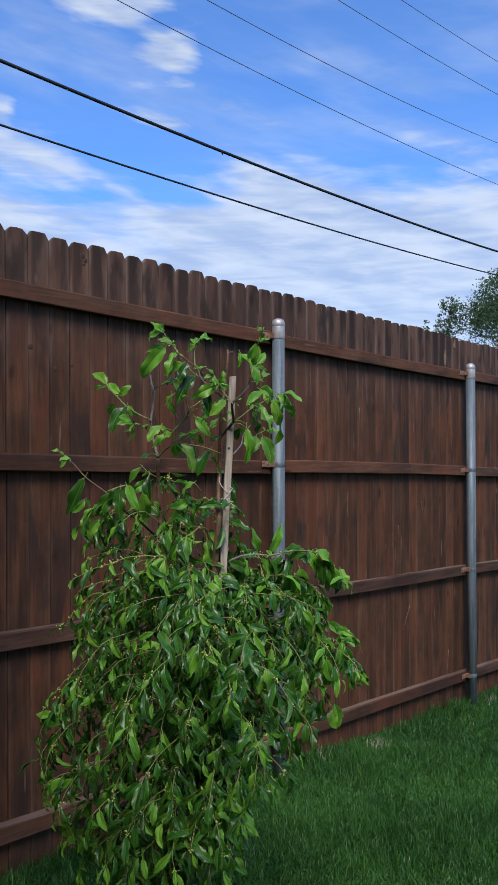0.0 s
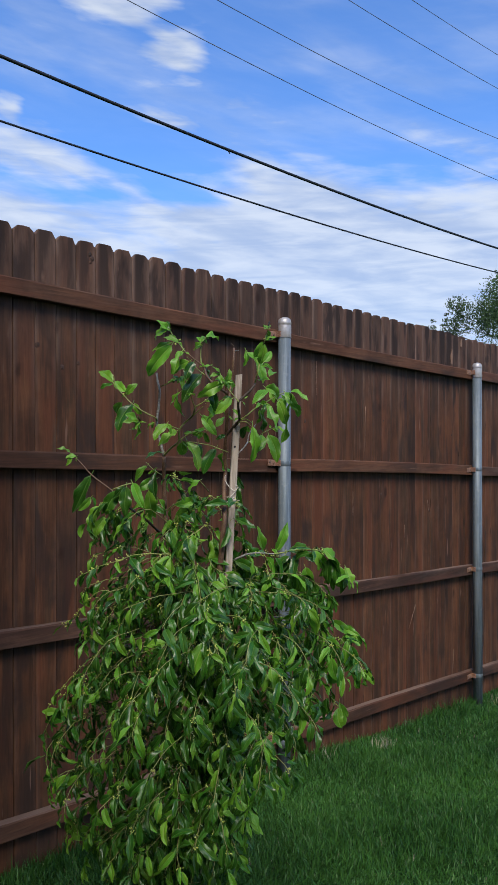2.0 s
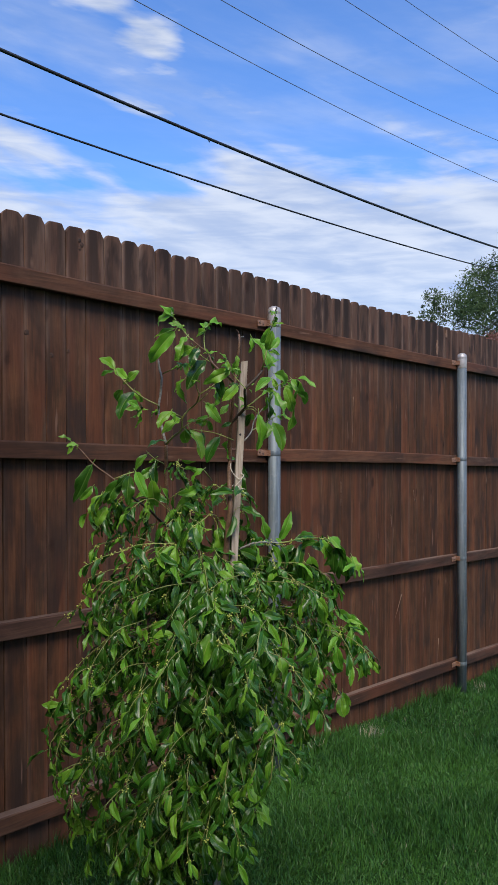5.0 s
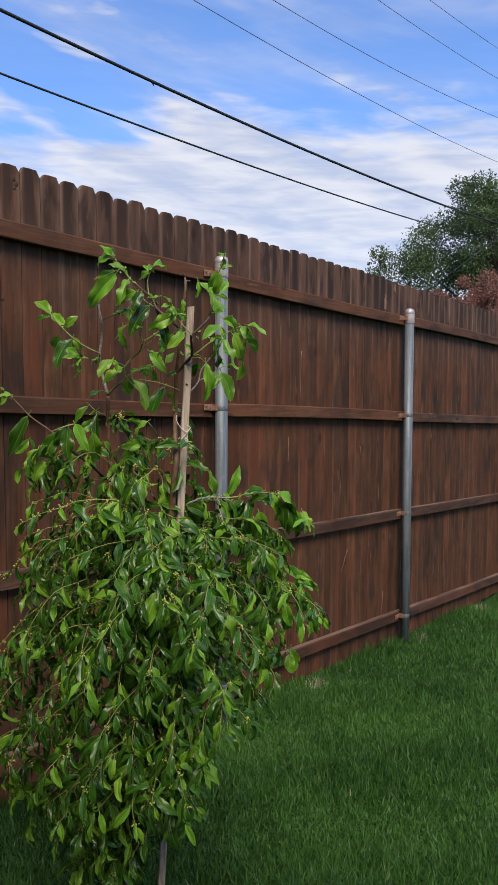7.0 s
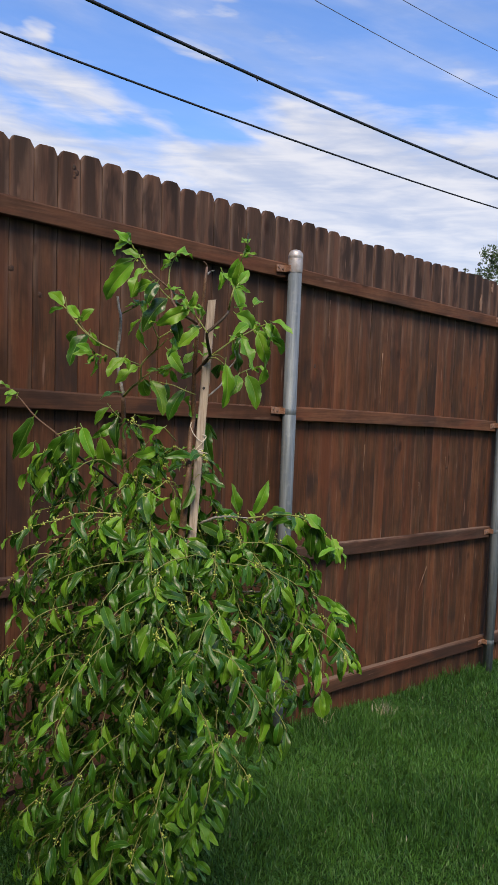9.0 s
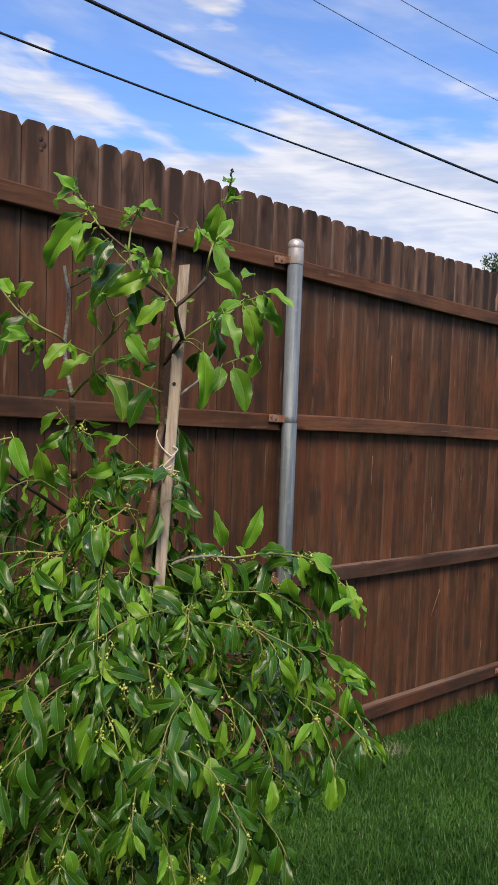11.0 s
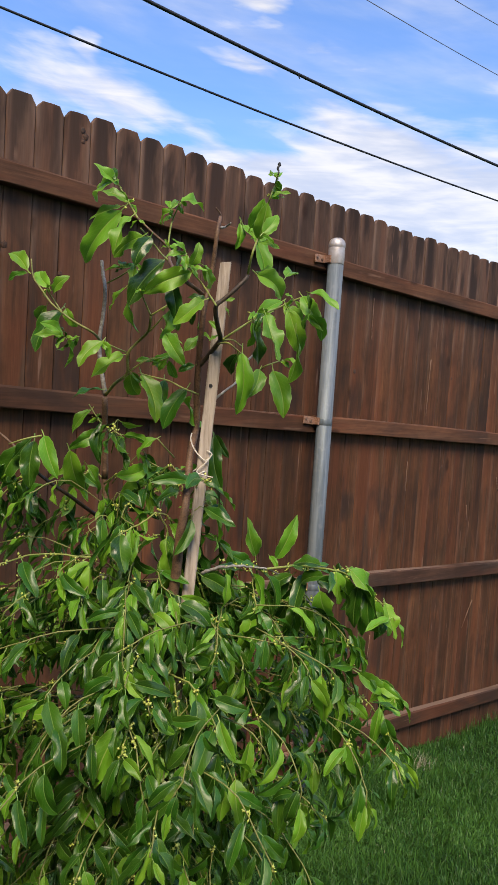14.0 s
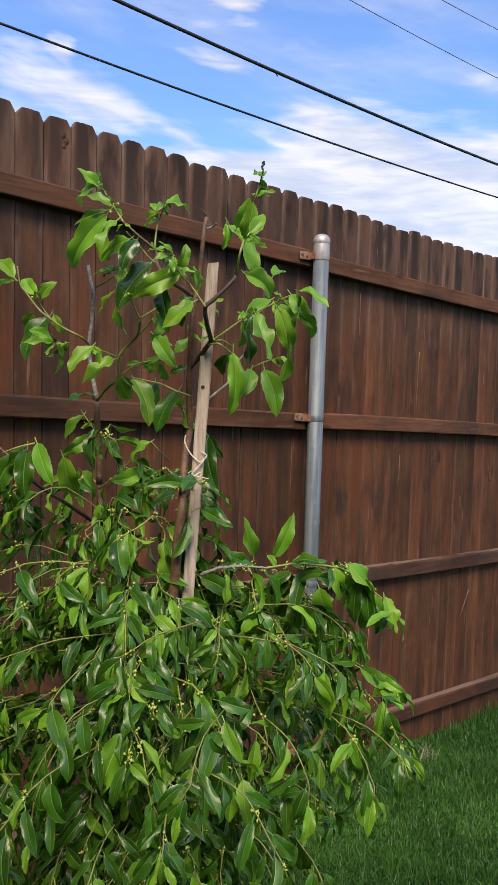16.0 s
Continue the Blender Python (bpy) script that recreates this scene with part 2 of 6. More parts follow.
def galvanised():
    m, nt, b = material("galvanised_steel", 0.5, 0.3)
    b.inputs["Specular IOR Level"].default_value = 0.2
    obj = N(nt, "ShaderNodeTexCoord").outputs["Object"]
    st = N(nt, "ShaderNodeMapping", {"Vector": obj, "Scale": (1, 1, 0.06)}).outputs[0]
    run = noise_at(nt, st, 60.0, 4.0, 0.6)
    spang = noise_at(nt, obj, 45.0, 3.0)
    col = mix(nt, step(nt, run, 0.35, 0.68), (0.108, 0.136, 0.152), (0.190, 0.226, 0.246))
    col = mix(nt, M(nt, "MULTIPLY", step(nt, spang, 0.5, 0.75), 0.4), col, (0.23, 0.25, 0.26))
    rust = step(nt, noise_at(nt, st, 24.0, 3.0), 0.66, 0.76)
    col = mix(nt, M(nt, "MULTIPLY", rust, 0.35), col, (0.30, 0.17, 0.10))
    nt.links.new(N(nt, "ShaderNodeMapRange", {"Value": spang, "To Min": 0.46, "To Max": 0.6}).outputs[0], b.inputs["Roughness"])
    put(nt, b, col, spang, 0.1, 0.001)
    return m


def plain(name, c1, c2, scale, rough=0.7, metal=0.0, bump=0.3, axis=None, dist=0.001):
    m, nt, b = material(name, rough, metal)
    obj = N(nt, "ShaderNodeTexCoord").outputs["Object"]
    if axis is not None:
        obj = N(nt, "ShaderNodeMapping", {"Vector": obj, "Scale": [1 if i != axis else 0.08 for i in range(3)]}).outputs[0]
    n1, n2 = noise_at(nt, obj, scale, 5.0, 0.65), noise_at(nt, obj, scale * 0.17, 3.0)
    f = step(nt, M(nt, "ADD", M(nt, "MULTIPLY", n1, 0.6), M(nt, "MULTIPLY", n2, 0.4)), 0.36, 0.66)
    put(nt, b, mix(nt, f, c1, c2), n1, bump, dist)
    return m


steel = galvanised()
cap_steel = plain("bare_cap_steel", (0.36, 0.325, 0.30), (0.50, 0.48, 0.46), 60.0, 0.45, 0.4, 0.1)
rusty = plain("rusty_bracket_steel", (0.22, 0.095, 0.05), (0.38, 0.24, 0.17), 160.0, 0.6, 0.35)
screw_steel = plain("screw_steel", (0.12, 0.07, 0.05), (0.30, 0.22, 0.18), 400.0, 0.5, 0.6)
knot_wood = plain("dark_knot", (0.022, 0.013, 0.009), (0.090, 0.040, 0.020), 180.0, 0.8, 0.0, 0.8)
torn_wood = plain("torn_pale_wood", (0.17, 0.095, 0.06), (0.27, 0.17, 0.12), 120.0, 0.85, 0.0, 0.5, 2)
stake_wood = plain("raw_pine_stake", (0.20, 0.155, 0.120), (0.50, 0.43, 0.355), 230.0, 0.8, 0.0, 0.5, 2)
bark_brown = plain("speckled_brown_bark", (0.070, 0.038, 0.022), (0.20, 0.115, 0.065), 420.0, 0.65, 0.0, 0.2)
bark_dark = plain("dark_smooth_bark", (0.028, 0.020, 0.014), (0.085, 0.058, 0.038), 300.0, 0.6, 0.0, 0.2)
bark_grey = plain("grey_bark", (0.13, 0.12, 0.105), (0.34, 0.34, 0.32), 260.0, 0.75, 0.0, 0.4)
bark_green = plain("green_shoot_bark", (0.16, 0.22, 0.045), (0.30, 0.33, 0.09), 200.0, 0.5, 0.0, 0.1)
string_mat = plain("pale_twine", (0.55, 0.50, 0.42), (0.75, 0.71, 0.63), 500.0, 0.9)
cable_black = plain("black_cable_jacket", (0.010, 0.010, 0.011), (0.022, 0.022, 0.024), 30.0, 0.55)
wire_grey = plain("weathered_wire", (0.10, 0.11, 0.13), (0.20, 0.21, 0.24), 30.0, 0.6, 0.3)
twig_bark = plain("olive_twig_bark", (0.12, 0.135, 0.036), (0.26, 0.28, 0.085), 300.0, 0.6)
oak_bark = plain("dark_oak_bark", (0.05, 0.04, 0.032), (0.13, 0.11, 0.09), 12.0, 0.9, 0.0, 0.6, None, 0.02)


def leaf_material(name, dark, light, vein, island, gloss=0.33, through=0.2):
    """A glossy leaf: pale midrib, two long side nerves and rim from its UV, quilted between the nerves, tone by leaf, some light through the blade."""
    m, nt, b = material(name, gloss)
    if island:
        rnd = N(nt, "ShaderNodeNewGeometry").outputs["Random Per Island"]
    else:
        rnd = N(nt, "ShaderNodeObjectInfo").outputs["Random"]
    uv = N(nt, "ShaderNodeTexCoord").outputs["UV"]
    s = N(nt, "ShaderNodeSeparateXYZ", {0: uv})
    side = M(nt, "ABSOLUTE", M(nt, "SUBTRACT", s.outputs[0], 0.5))
    rib = step(nt, side, 0.032, 0.012)
    rib2 = M(nt, "MULTIPLY", step(nt, M(nt, "ABSOLUTE", M(nt, "SUBTRACT", side, 0.21)), 0.022, 0.004), 0.16)
    nerve = M(nt, "SINE", M(nt, "MULTIPLY", M(nt, "SUBTRACT", s.outputs[1], M(nt, "MULTIPLY", side, 0.55)), 62.0))
    cross = M(nt, "MULTIPLY", step(nt, nerve, 0.6, 1.0), 0.13)
    edge = M(nt, "MULTIPLY", step(nt, side, 0.455, 0.485), 0.7)
    veins = M(nt, "MAXIMUM", M(nt, "MAXIMUM", rib, rib2), cross)
    obj = N(nt, "ShaderNodeTexCoord").outputs["Object"]
    shift = N(nt, "ShaderNodeCombineXYZ", {0: M(nt, "MULTIPLY", rnd, 31.0), 1: 0.0, 2: 0.0}).outputs[0]
    blot = noise_at(nt, N(nt, "ShaderNodeVectorMath", {0: obj, 1: shift}, operation="ADD").outputs[0], 70.0 if island else 5.0, 4.0)
    f = M(nt, "ADD", M(nt, "MULTIPLY", rnd, 0.72), M(nt, "MULTIPLY", M(nt, "SUBTRACT", blot, 0.25), 0.7), clamp=True)
    col = mix(nt, f, dark, light)
    hue = N(nt, "ShaderNodeMapRange", {"Value": M(nt, "FRACT", M(nt, "MULTIPLY", rnd, 7.31)), "To Min": 0.492, "To Max": 0.514}).outputs[0]
    col = N(nt, "ShaderNodeHueSaturation", {"Hue": hue, "Color": col}).outputs[0]
    col = mix(nt, M(nt, "MULTIPLY", M(nt, "MAXIMUM", veins, edge), 0.8), col, vein)
    h = M(nt, "SUBTRACT", M(nt, "MULTIPLY", blot, 0.8), M(nt, "MULTIPLY", veins, 0.7))
    put(nt, b, col, h, 0.32, 0.0015)
    nt.links.new(N(nt, "ShaderNodeMapRange", {"Value": M(nt, "ADD", M(nt, "MULTIPLY", rnd, 0.5), M(nt, "MULTIPLY", blot, 0.5)), "To Min": gloss - 0.06, "To Max": gloss + 0.18}).outputs[0], b.inputs["Roughness"])
    tr = N(nt, "ShaderNodeBsdfTranslucent", {"Color": mix(nt, 0.5, col, light)})
    sh = N(nt, "ShaderNodeMixShader", {0: through, 1: b.outputs[0], 2: tr.outputs[0]})
    nt.links.new(sh.outputs[0], nt.nodes["Material Output"].inputs[0])
    return m


LEAF = {}
for kind, dark, light, vein in (("young", (0.072, 0.215, 0.013), (0.185, 0.430, 0.028), (0.36, 0.50, 0.13)),
                                ("mature", (0.008, 0.040, 0.0045), (0.044, 0.160, 0.0095), (0.18, 0.32, 0.07))):
    for island in (False, True):
        LEAF[kind, island] = leaf_material("jujube_leaf_" + kind + ("_mass" if island else ""), dark, light, vein, island, 0.38 if kind == "young" else 0.29, 0.28 if kind == "young" else 0.14)
flower_mat = plain("yellow_green_flower", (0.38, 0.46, 0.07), (0.57, 0.63, 0.17), 300.0, 0.6)
dry_leaf = plain("dark_withered_tip", (0.012, 0.014, 0.016), (0.04, 0.045, 0.05), 200.0, 0.7)


def mass_leaf(name, dark, light, rough=0.55, through=0.2, patchy=0.4, single=0.7, scale=0.0):
    m, nt, b = material(name, rough)
    b.inputs["Specular IOR Level"].default_value = 0.3
    rnd = N(nt, "ShaderNodeNewGeometry").outputs["Random Per Island"]
    pos = N(nt, "ShaderNodeTexCoord").outputs["Object"]
    f = M(nt, "ADD", M(nt, "MULTIPLY", rnd, single), M(nt, "MULTIPLY", M(nt, "SUBTRACT", noise_at(nt, pos, scale or (1.4 if patchy > 0.4 else 0.9), 4.0), 0.5 - 0.2 / patchy), patchy), clamp=True)
    col = mix(nt, f, dark, light)
    put(nt, b, col)
    tr = N(nt, "ShaderNodeBsdfTranslucent", {"Color": col})
    sh = N(nt, "ShaderNodeMixShader", {0: through, 1: b.outputs[0], 2: tr.outputs[0]})
    nt.links.new(sh.outputs[0], nt.nodes["Material Output"].inputs[0])
    return m


grass_mat = mass_leaf("lawn_blades", (0.010, 0.052, 0.010), (0.078, 0.218, 0.041), 0.45, 0.3, 1.5)
strand_mat = mass_leaf("pale_grass_strands", (0.045, 0.14, 0.04), (0.11, 0.24, 0.08), 0.5, 0.3)
straw_mat = mass_leaf("dry_straw", (0.22, 0.21, 0.13), (0.50, 0.48, 0.36), 0.8)
# clump-sized noise in the oak's colour imitates shaded gaps between lit clumps
oak_leaf = mass_leaf("oak_leaves", (0.014, 0.036, 0.012), (0.110, 0.180, 0.060), 0.6, 0.15, 1.7, 0.4, 1.1)
plum_leaf = mass_leaf("purple_red_leaves", (0.13, 0.055, 0.040), (0.34, 0.165, 0.125), 0.6, 0.2)


def soil():
    m, nt, b = material("lawn_thatch_soil", 0.95)
    b.inputs["Specular IOR Level"].default_value = 0.05
    pos = N(nt, "ShaderNodeTexCoord").outputs["Object"]
    n1, n2 = noise_at(nt, pos, 60.0, 5.0, 0.7), noise_at(nt, pos, 2.2, 4.0)
    col = mix(nt, step(nt, n1, 0.3, 0.7), (0.010, 0.030, 0.008), (0.026, 0.070, 0.016))
    col = mix(nt, M(nt, "MULTIPLY", step(nt, n2, 0.4, 0.7), 0.5), col, (0.036, 0.090, 0.020))
    put(nt, b, col, n1, 0.8, 0.02)
    return m


soil_mat = soil()
# for the added walls out of view that keep light off the fence
shade_wall_mat = plain("brown_shade_wall", (0.16, 0.09, 0.06), (0.26, 0.16, 0.11), 14.0, 0.9, 0.0, 0.3)


# ---- building helpers ----
def mesh_of(name, bm, mat):
    me = bpy.data.meshes.new(name)
    bm.to_mesh(me)
    bm.free()
    me.materials.append(mat)
    return me


def part(name, bm, mat, parent, label="", smooth=False):
    """One mesh object under a thing or under a part."""
    me = mesh_of(name, bm, mat) if isinstance(bm, bmesh.types.BMesh) else bm
    if smooth:
        me.shade_smooth()
    ob = new(name, me)
    ob.parent = parent
    return tagged(ob, label)


def thing(name, at, label, category, group="", kind=""):
    ob = new(name)
    ob.location = at
    return tagged(ob, label, category, group, kind)


def grid_mesh(name, verts, faces, mat, uvs=None, smooth=True):
    """A mesh from arrays; the faces are rows of equal length, uvs are per vertex."""
    verts, faces = np.asarray(verts, np.float32), np.asarray(faces, np.int32)
    me = bpy.data.meshes.new(name)
    me.vertices.add(len(verts))
    me.vertices.foreach_set("co", verts.ravel())
    k = faces.shape[1]
    me.loops.add(faces.size)
    me.loops.foreach_set("vertex_index", faces.ravel())
    me.polygons.add(len(faces))
    me.polygons.foreach_set("loop_start", np.arange(0, faces.size, k, dtype=np.int32))
    me.update(calc_edges=True)
    if uvs is not None:
        layer = me.uv_layers.new(name="UVMap")
        layer.data.foreach_set("uv", np.asarray(uvs, np.float32)[faces.ravel()].ravel())
    me.materials.append(mat)
    if smooth:
        me.shade_smooth()
    if smooth and uvs is not None:
        # a leaf is creased along its midrib
        ends = np.empty(len(me.edges) * 2, np.int32)
        me.edges.foreach_get("vertices", ends)
        crease = (np.abs(np.asarray(uvs)[:, 0] - 0.5) < 0.001)[ends.reshape(-1, 2)].all(1)
        me.attributes.new("sharp_edge", "BOOLEAN", "EDGE").data.foreach_set("value", crease)
    return me


def box(bm, x0, x1, y0, y1, z0, z1, bevel=0.0):
    made = bmesh.ops.create_cube(bm, size=1.0)["verts"]
    for v in made:
        v.co = Vector(((x0 + x1) / 2 + v.co.x * (x1 - x0), (y0 + y1) / 2 + v.co.y * (y1 - y0), (z0 + z1) / 2 + v.co.z * (z1 - z0)))
    if bevel:
        bmesh.ops.bevel(bm, geom=list({e for v in made for e in v.link_edges}), offset=bevel, segments=1, affect="EDGES")
    return made


def turned(bm, profile, segments=20):
    """A body of revolution round z from (radius, height) pairs."""
    rings = []
    for r, z in profile:
        rings.append([bm.verts.new((r * math.cos(2 * math.pi * i / segments), r * math.sin(2 * math.pi * i / segments), z)) for i in range(segments)])
    for a, b in zip(rings, rings[1:]):
        for i in range(segments):
            bm.faces.new((a[i], a[(i + 1) % segments], b[(i + 1) % segments], b[i]))
    bm.faces.new(rings[0][::-1])
    bm.faces.new(rings[-1])
    return bm


def smooth_line(points, steps=5):
    """Points on a Catmull-Rom curve through the given ones."""
    p = [Vector(q) for q in points]
    p = [2 * p[0] - p[1]] + p + [2 * p[-1] - p[-2]]
    out = []
    for i in range(1, len(p) - 2):
        for s in range(steps):
            t = s / steps
            out.append(0.5 * ((2 * p[i]) + (p[i + 1] - p[i - 1]) * t + (2 * p[i - 1] - 5 * p[i] + 4 * p[i + 1] - p[i + 2]) * t * t + (3 * p[i] - p[i - 1] - 3 * p[i + 1] + p[i + 2]) * t ** 3))
    return out + [p[-2]]


def tube(bm, line, r0, r1, sides=7, knobs=0.0):
    """A tapered round stem along a line, with slight swellings."""
    rings, n = [], len(line)
    ref = Vector((0.31, 0.83, 0.46)).normalized()
    for i, p in enumerate(line):
        way = (line[min(i + 1, n - 1)] - line[max(i - 1, 0)]).normalized()
        a = way.cross(ref).normalized()
        b = way.cross(a)
        r = r0 + (r1 - r0) * i / max(n - 1, 1)
        r *= 1 + knobs * random.uniform(-1, 1)
        rings.append([bm.verts.new(p + r * (math.cos(2 * math.pi * k / sides) * a + math.sin(2 * math.pi * k / sides) * b)) for k in range(sides)])
    for u, v in zip(rings, rings[1:]):
        for k in range(sides):
            bm.faces.new((u[k], u[(k + 1) % sides], v[(k + 1) % sides], v[k]))
    bm.faces.new(rings[0][::-1])
    bm.faces.new(rings[-1])
    return bm


# ---- ground ----
def ground_z(x, y):
    """The lawn: it falls gently along the fence."""
    return -0.035 - 0.48 * np.tanh((np.asarray(x) - 2.73) / 8.0) + 0.008 * np.sin(np.asarray(x) * 3.1 + np.asarray(y) * 1.7) + 0.006 * np.sin(np.asarray(y) * 4.3 - np.asarray(x))


def build_ground():
    ax = np.concatenate([-np.geomspace(900, 9, 14), np.linspace(-8, 14, 89), np.geomspace(15, 900, 14)])
    X, Y = np.meshgrid(ax, ax, indexing="ij")
    V = np.stack([X, Y, ground_z(X, Y)], -1).reshape(-1, 3)
    n = len(ax)
    i, j = np.meshgrid(np.arange(n - 1), np.arange(n - 1), indexing="ij")
    a = (i * n + j).ravel()
    me = grid_mesh("ground", V, np.stack([a, a + n, a + n + 1, a + 1], 1), soil_mat)
    return tagged(new("ground", me), "dark soil and thatch under a green lawn", "lawn", kind="structure")


build_ground()


def blades(name, xy, lo, hi, width, lean, mat, seed):
    """Grass blades as bent, tapered strips rooted at xy on the ground."""
    g = np.random.default_rng(seed)
    n = len(xy)
    L = g.uniform(lo, hi, n) * (0.75 + 0.25 * np.sin(xy[:, 0] * 5 + xy[:, 1] * 7))
    # neighbours lean together in swirls a hand wide
    swirl = 2.4 * np.sin(xy[:, 0] * 31 + 2 * np.sin(xy[:, 1] * 17)) + 2.4 * np.sin(xy[:, 1] * 27 + 2 * np.sin(xy[:, 0] * 13 + 1)) + 1.5 * np.sin(xy[:, 0] * 6.1 + xy[:, 1] * 4.7)
    az, ln = swirl + g.normal(0, 1.5, n), np.clip(np.abs(g.normal(0.55 * lean, 0.35 * lean, n)), 0.1, 1.35)
    tw = az + np.pi / 2 + g.normal(0, 0.6, n)
    w = width * g.uniform(0.6, 1.3, n)
    root = np.stack([xy[:, 0], xy[:, 1], ground_z(xy[:, 0], xy[:, 1]) - 0.004], 1)
    side = np.stack([np.cos(tw), np.sin(tw), np.zeros(n)], 1) * w[:, None] / 2
    out = np.stack([np.cos(az), np.sin(az), np.zeros(n)], 1)
    up = np.array([0, 0, 1.0])
    b1, b2 = ln * 0.62, ln * 1.42
    m = root + (out * np.sin(b1)[:, None] + up * np.cos(b1)[:, None]) * (L * 0.5)[:, None]
    tip = m + (out * np.sin(b2)[:, None] + up * np.cos(b2)[:, None]) * (L * 0.5)[:, None]
    V = np.stack([root - side, root + side, m + side * 0.85, m - side * 0.85, tip], 1).reshape(-1, 3)
    k = np.arange(n)[:, None] * 5
    F = np.concatenate([k + [[0, 1, 2]], k + [[0, 2, 3]], k + [[3, 2, 4]]], 1).reshape(-1, 3)
    return grid_mesh(name, V, F, mat, smooth=False)


def build_lawn():
    g = np.random.default_rng(5)
    near = np.concatenate([np.stack([g.uniform(1.1, 3.7, 250000), g.uniform(0.4, 2.62, 250000)], 1), np.stack([g.uniform(3.7, 7.2, 150000), g.uniform(0.4, 2.62, 150000)], 1)])
    # thinner and thicker patches
    keep = g.uniform(0, 1, len(near)) < 0.8 + 0.2 * np.sin(near[:, 0] * 2.3 + 1) * np.sin(near[:, 1] * 3.1)
    tagged(new("lawn_grass", blades("lawn_grass", near[keep], 0.034, 0.078, 0.0036, 1.5, grass_mat, 1)), "dense green mown lawn grass", "grass", kind="stuff")
    far = np.concatenate([np.stack([g.uniform(0.46, 1.1, 26000), g.uniform(-1.0, 2.6, 26000)], 1), np.stack([g.uniform(7.2, 12, 40000), g.uniform(-1.0, 2.62, 40000)], 1),
                          np.stack([g.uniform(1.1, 7.2, 70000), g.uniform(-1.0, 0.4, 70000)], 1), np.stack([g.normal(4, 4.5, 60000), -1.0 - np.abs(g.normal(0, 2.5, 60000))], 1)])
    far = far[far[:, 0] > -0.75]
    tagged(new("outer_lawn_grass", blades("outer_lawn_grass", far, 0.04, 0.085, 0.006, 1.2, grass_mat, 2)), "green lawn grass farther along the fence", "grass", kind="stuff")
    edge = np.stack([g.uniform(0.4, 8, 5200), 2.60 - np.abs(g.normal(0, 0.05, 5200))], 1)
    tagged(new("fence_edge_grass", blades("fence_edge_grass", edge, 0.05, 0.12, 0.0036, 0.8, grass_mat, 3)), "longer untrimmed grass along the fence foot", "grass", kind="stuff")
    strands = np.stack([g.uniform(1.1, 6.5, 5000), g.uniform(0.5, 2.55, 5000)], 1)
    tagged(new("long_grass_strands", blades("long_grass_strands", strands, 0.05, 0.10, 0.0030, 1.9, strand_mat, 12)), "longer pale green strands lying over the lawn", "grass", kind="stuff")
    dry = np.stack([g.uniform(1.2, 7.0, 1000), g.uniform(0.5, 2.6, 1000)], 1)
    tagged(new('straw_blades', blades('straw_blades', dry, 0.03, 0.07, 0.003, 1.2, straw_mat, 9)), 'scattered dry straw blades in the lawn', 'grass', kind='stuff')
    tuft = np.concatenate([np.stack([g.normal(cx, 0.035, k), g.normal(cy, 0.02, k)], 1) for cx, cy, k in ((3.42, 2.45, 60), (4.75, 2.5, 25), (3.05, 2.52, 14), (5.9, 2.5, 40))])
    tagged(new("dry_straw_tufts", blades("dry_straw_tufts", tuft, 0.06, 0.14, 0.003, 0.9, straw_mat, 4)), "dry straw-coloured grass stems by the fence", "grass", kind="stuff")


build_lawn()

# ---- fence ----
POST_X, POST_Y, BAY = 2.73, 2.54, 1.876
RAIL_Y0, RAIL_Y1, PICKET_Y = 2.572, 2.610, 2.612
KNOTS = ((1.480, 1.966, 0.009), (1.580, 1.891, 0.008), (1.650, 1.911, 0.006), (2.962, 1.710, 0.009), (3.641, 1.721, 0.006), (3.620, 1.302, 0.008), (4.131, 1.172, 0.006), (4.391, 1.642, 0.006),
         (1.702, 2.338, 0.008), (1.712, 2.322, 0.009), (1.704, 2.308, 0.007))
SCUFFS = (((3.470, 1.798), (3.465, 1.541)), ((4.105, 1.237), (4.118, 1.170)), ((3.975, 0.608), (3.903, 0.473)), ((4.424, 0.244), (4.410, 0.114)), ((3.358, 1.329), (3.359, 1.195)), ((3.854, 1.104), (3.860, 1.029)), ((3.189, 0.556), (3.184, 0.451)), ((3.050, 2.023), (3.050, 1.847)))
SPLIT = ((4.516, 1.857), (4.483, 1.504))
TORN = (4.39, 4.51)
PITCH, PICKET_X0 = 0.0863, 1.383
RAILS = ((2.110, -0.036), (1.488, -0.0445), (0.840, -0.050), (0.150, -0.058))     # height at the first post, fall per metre


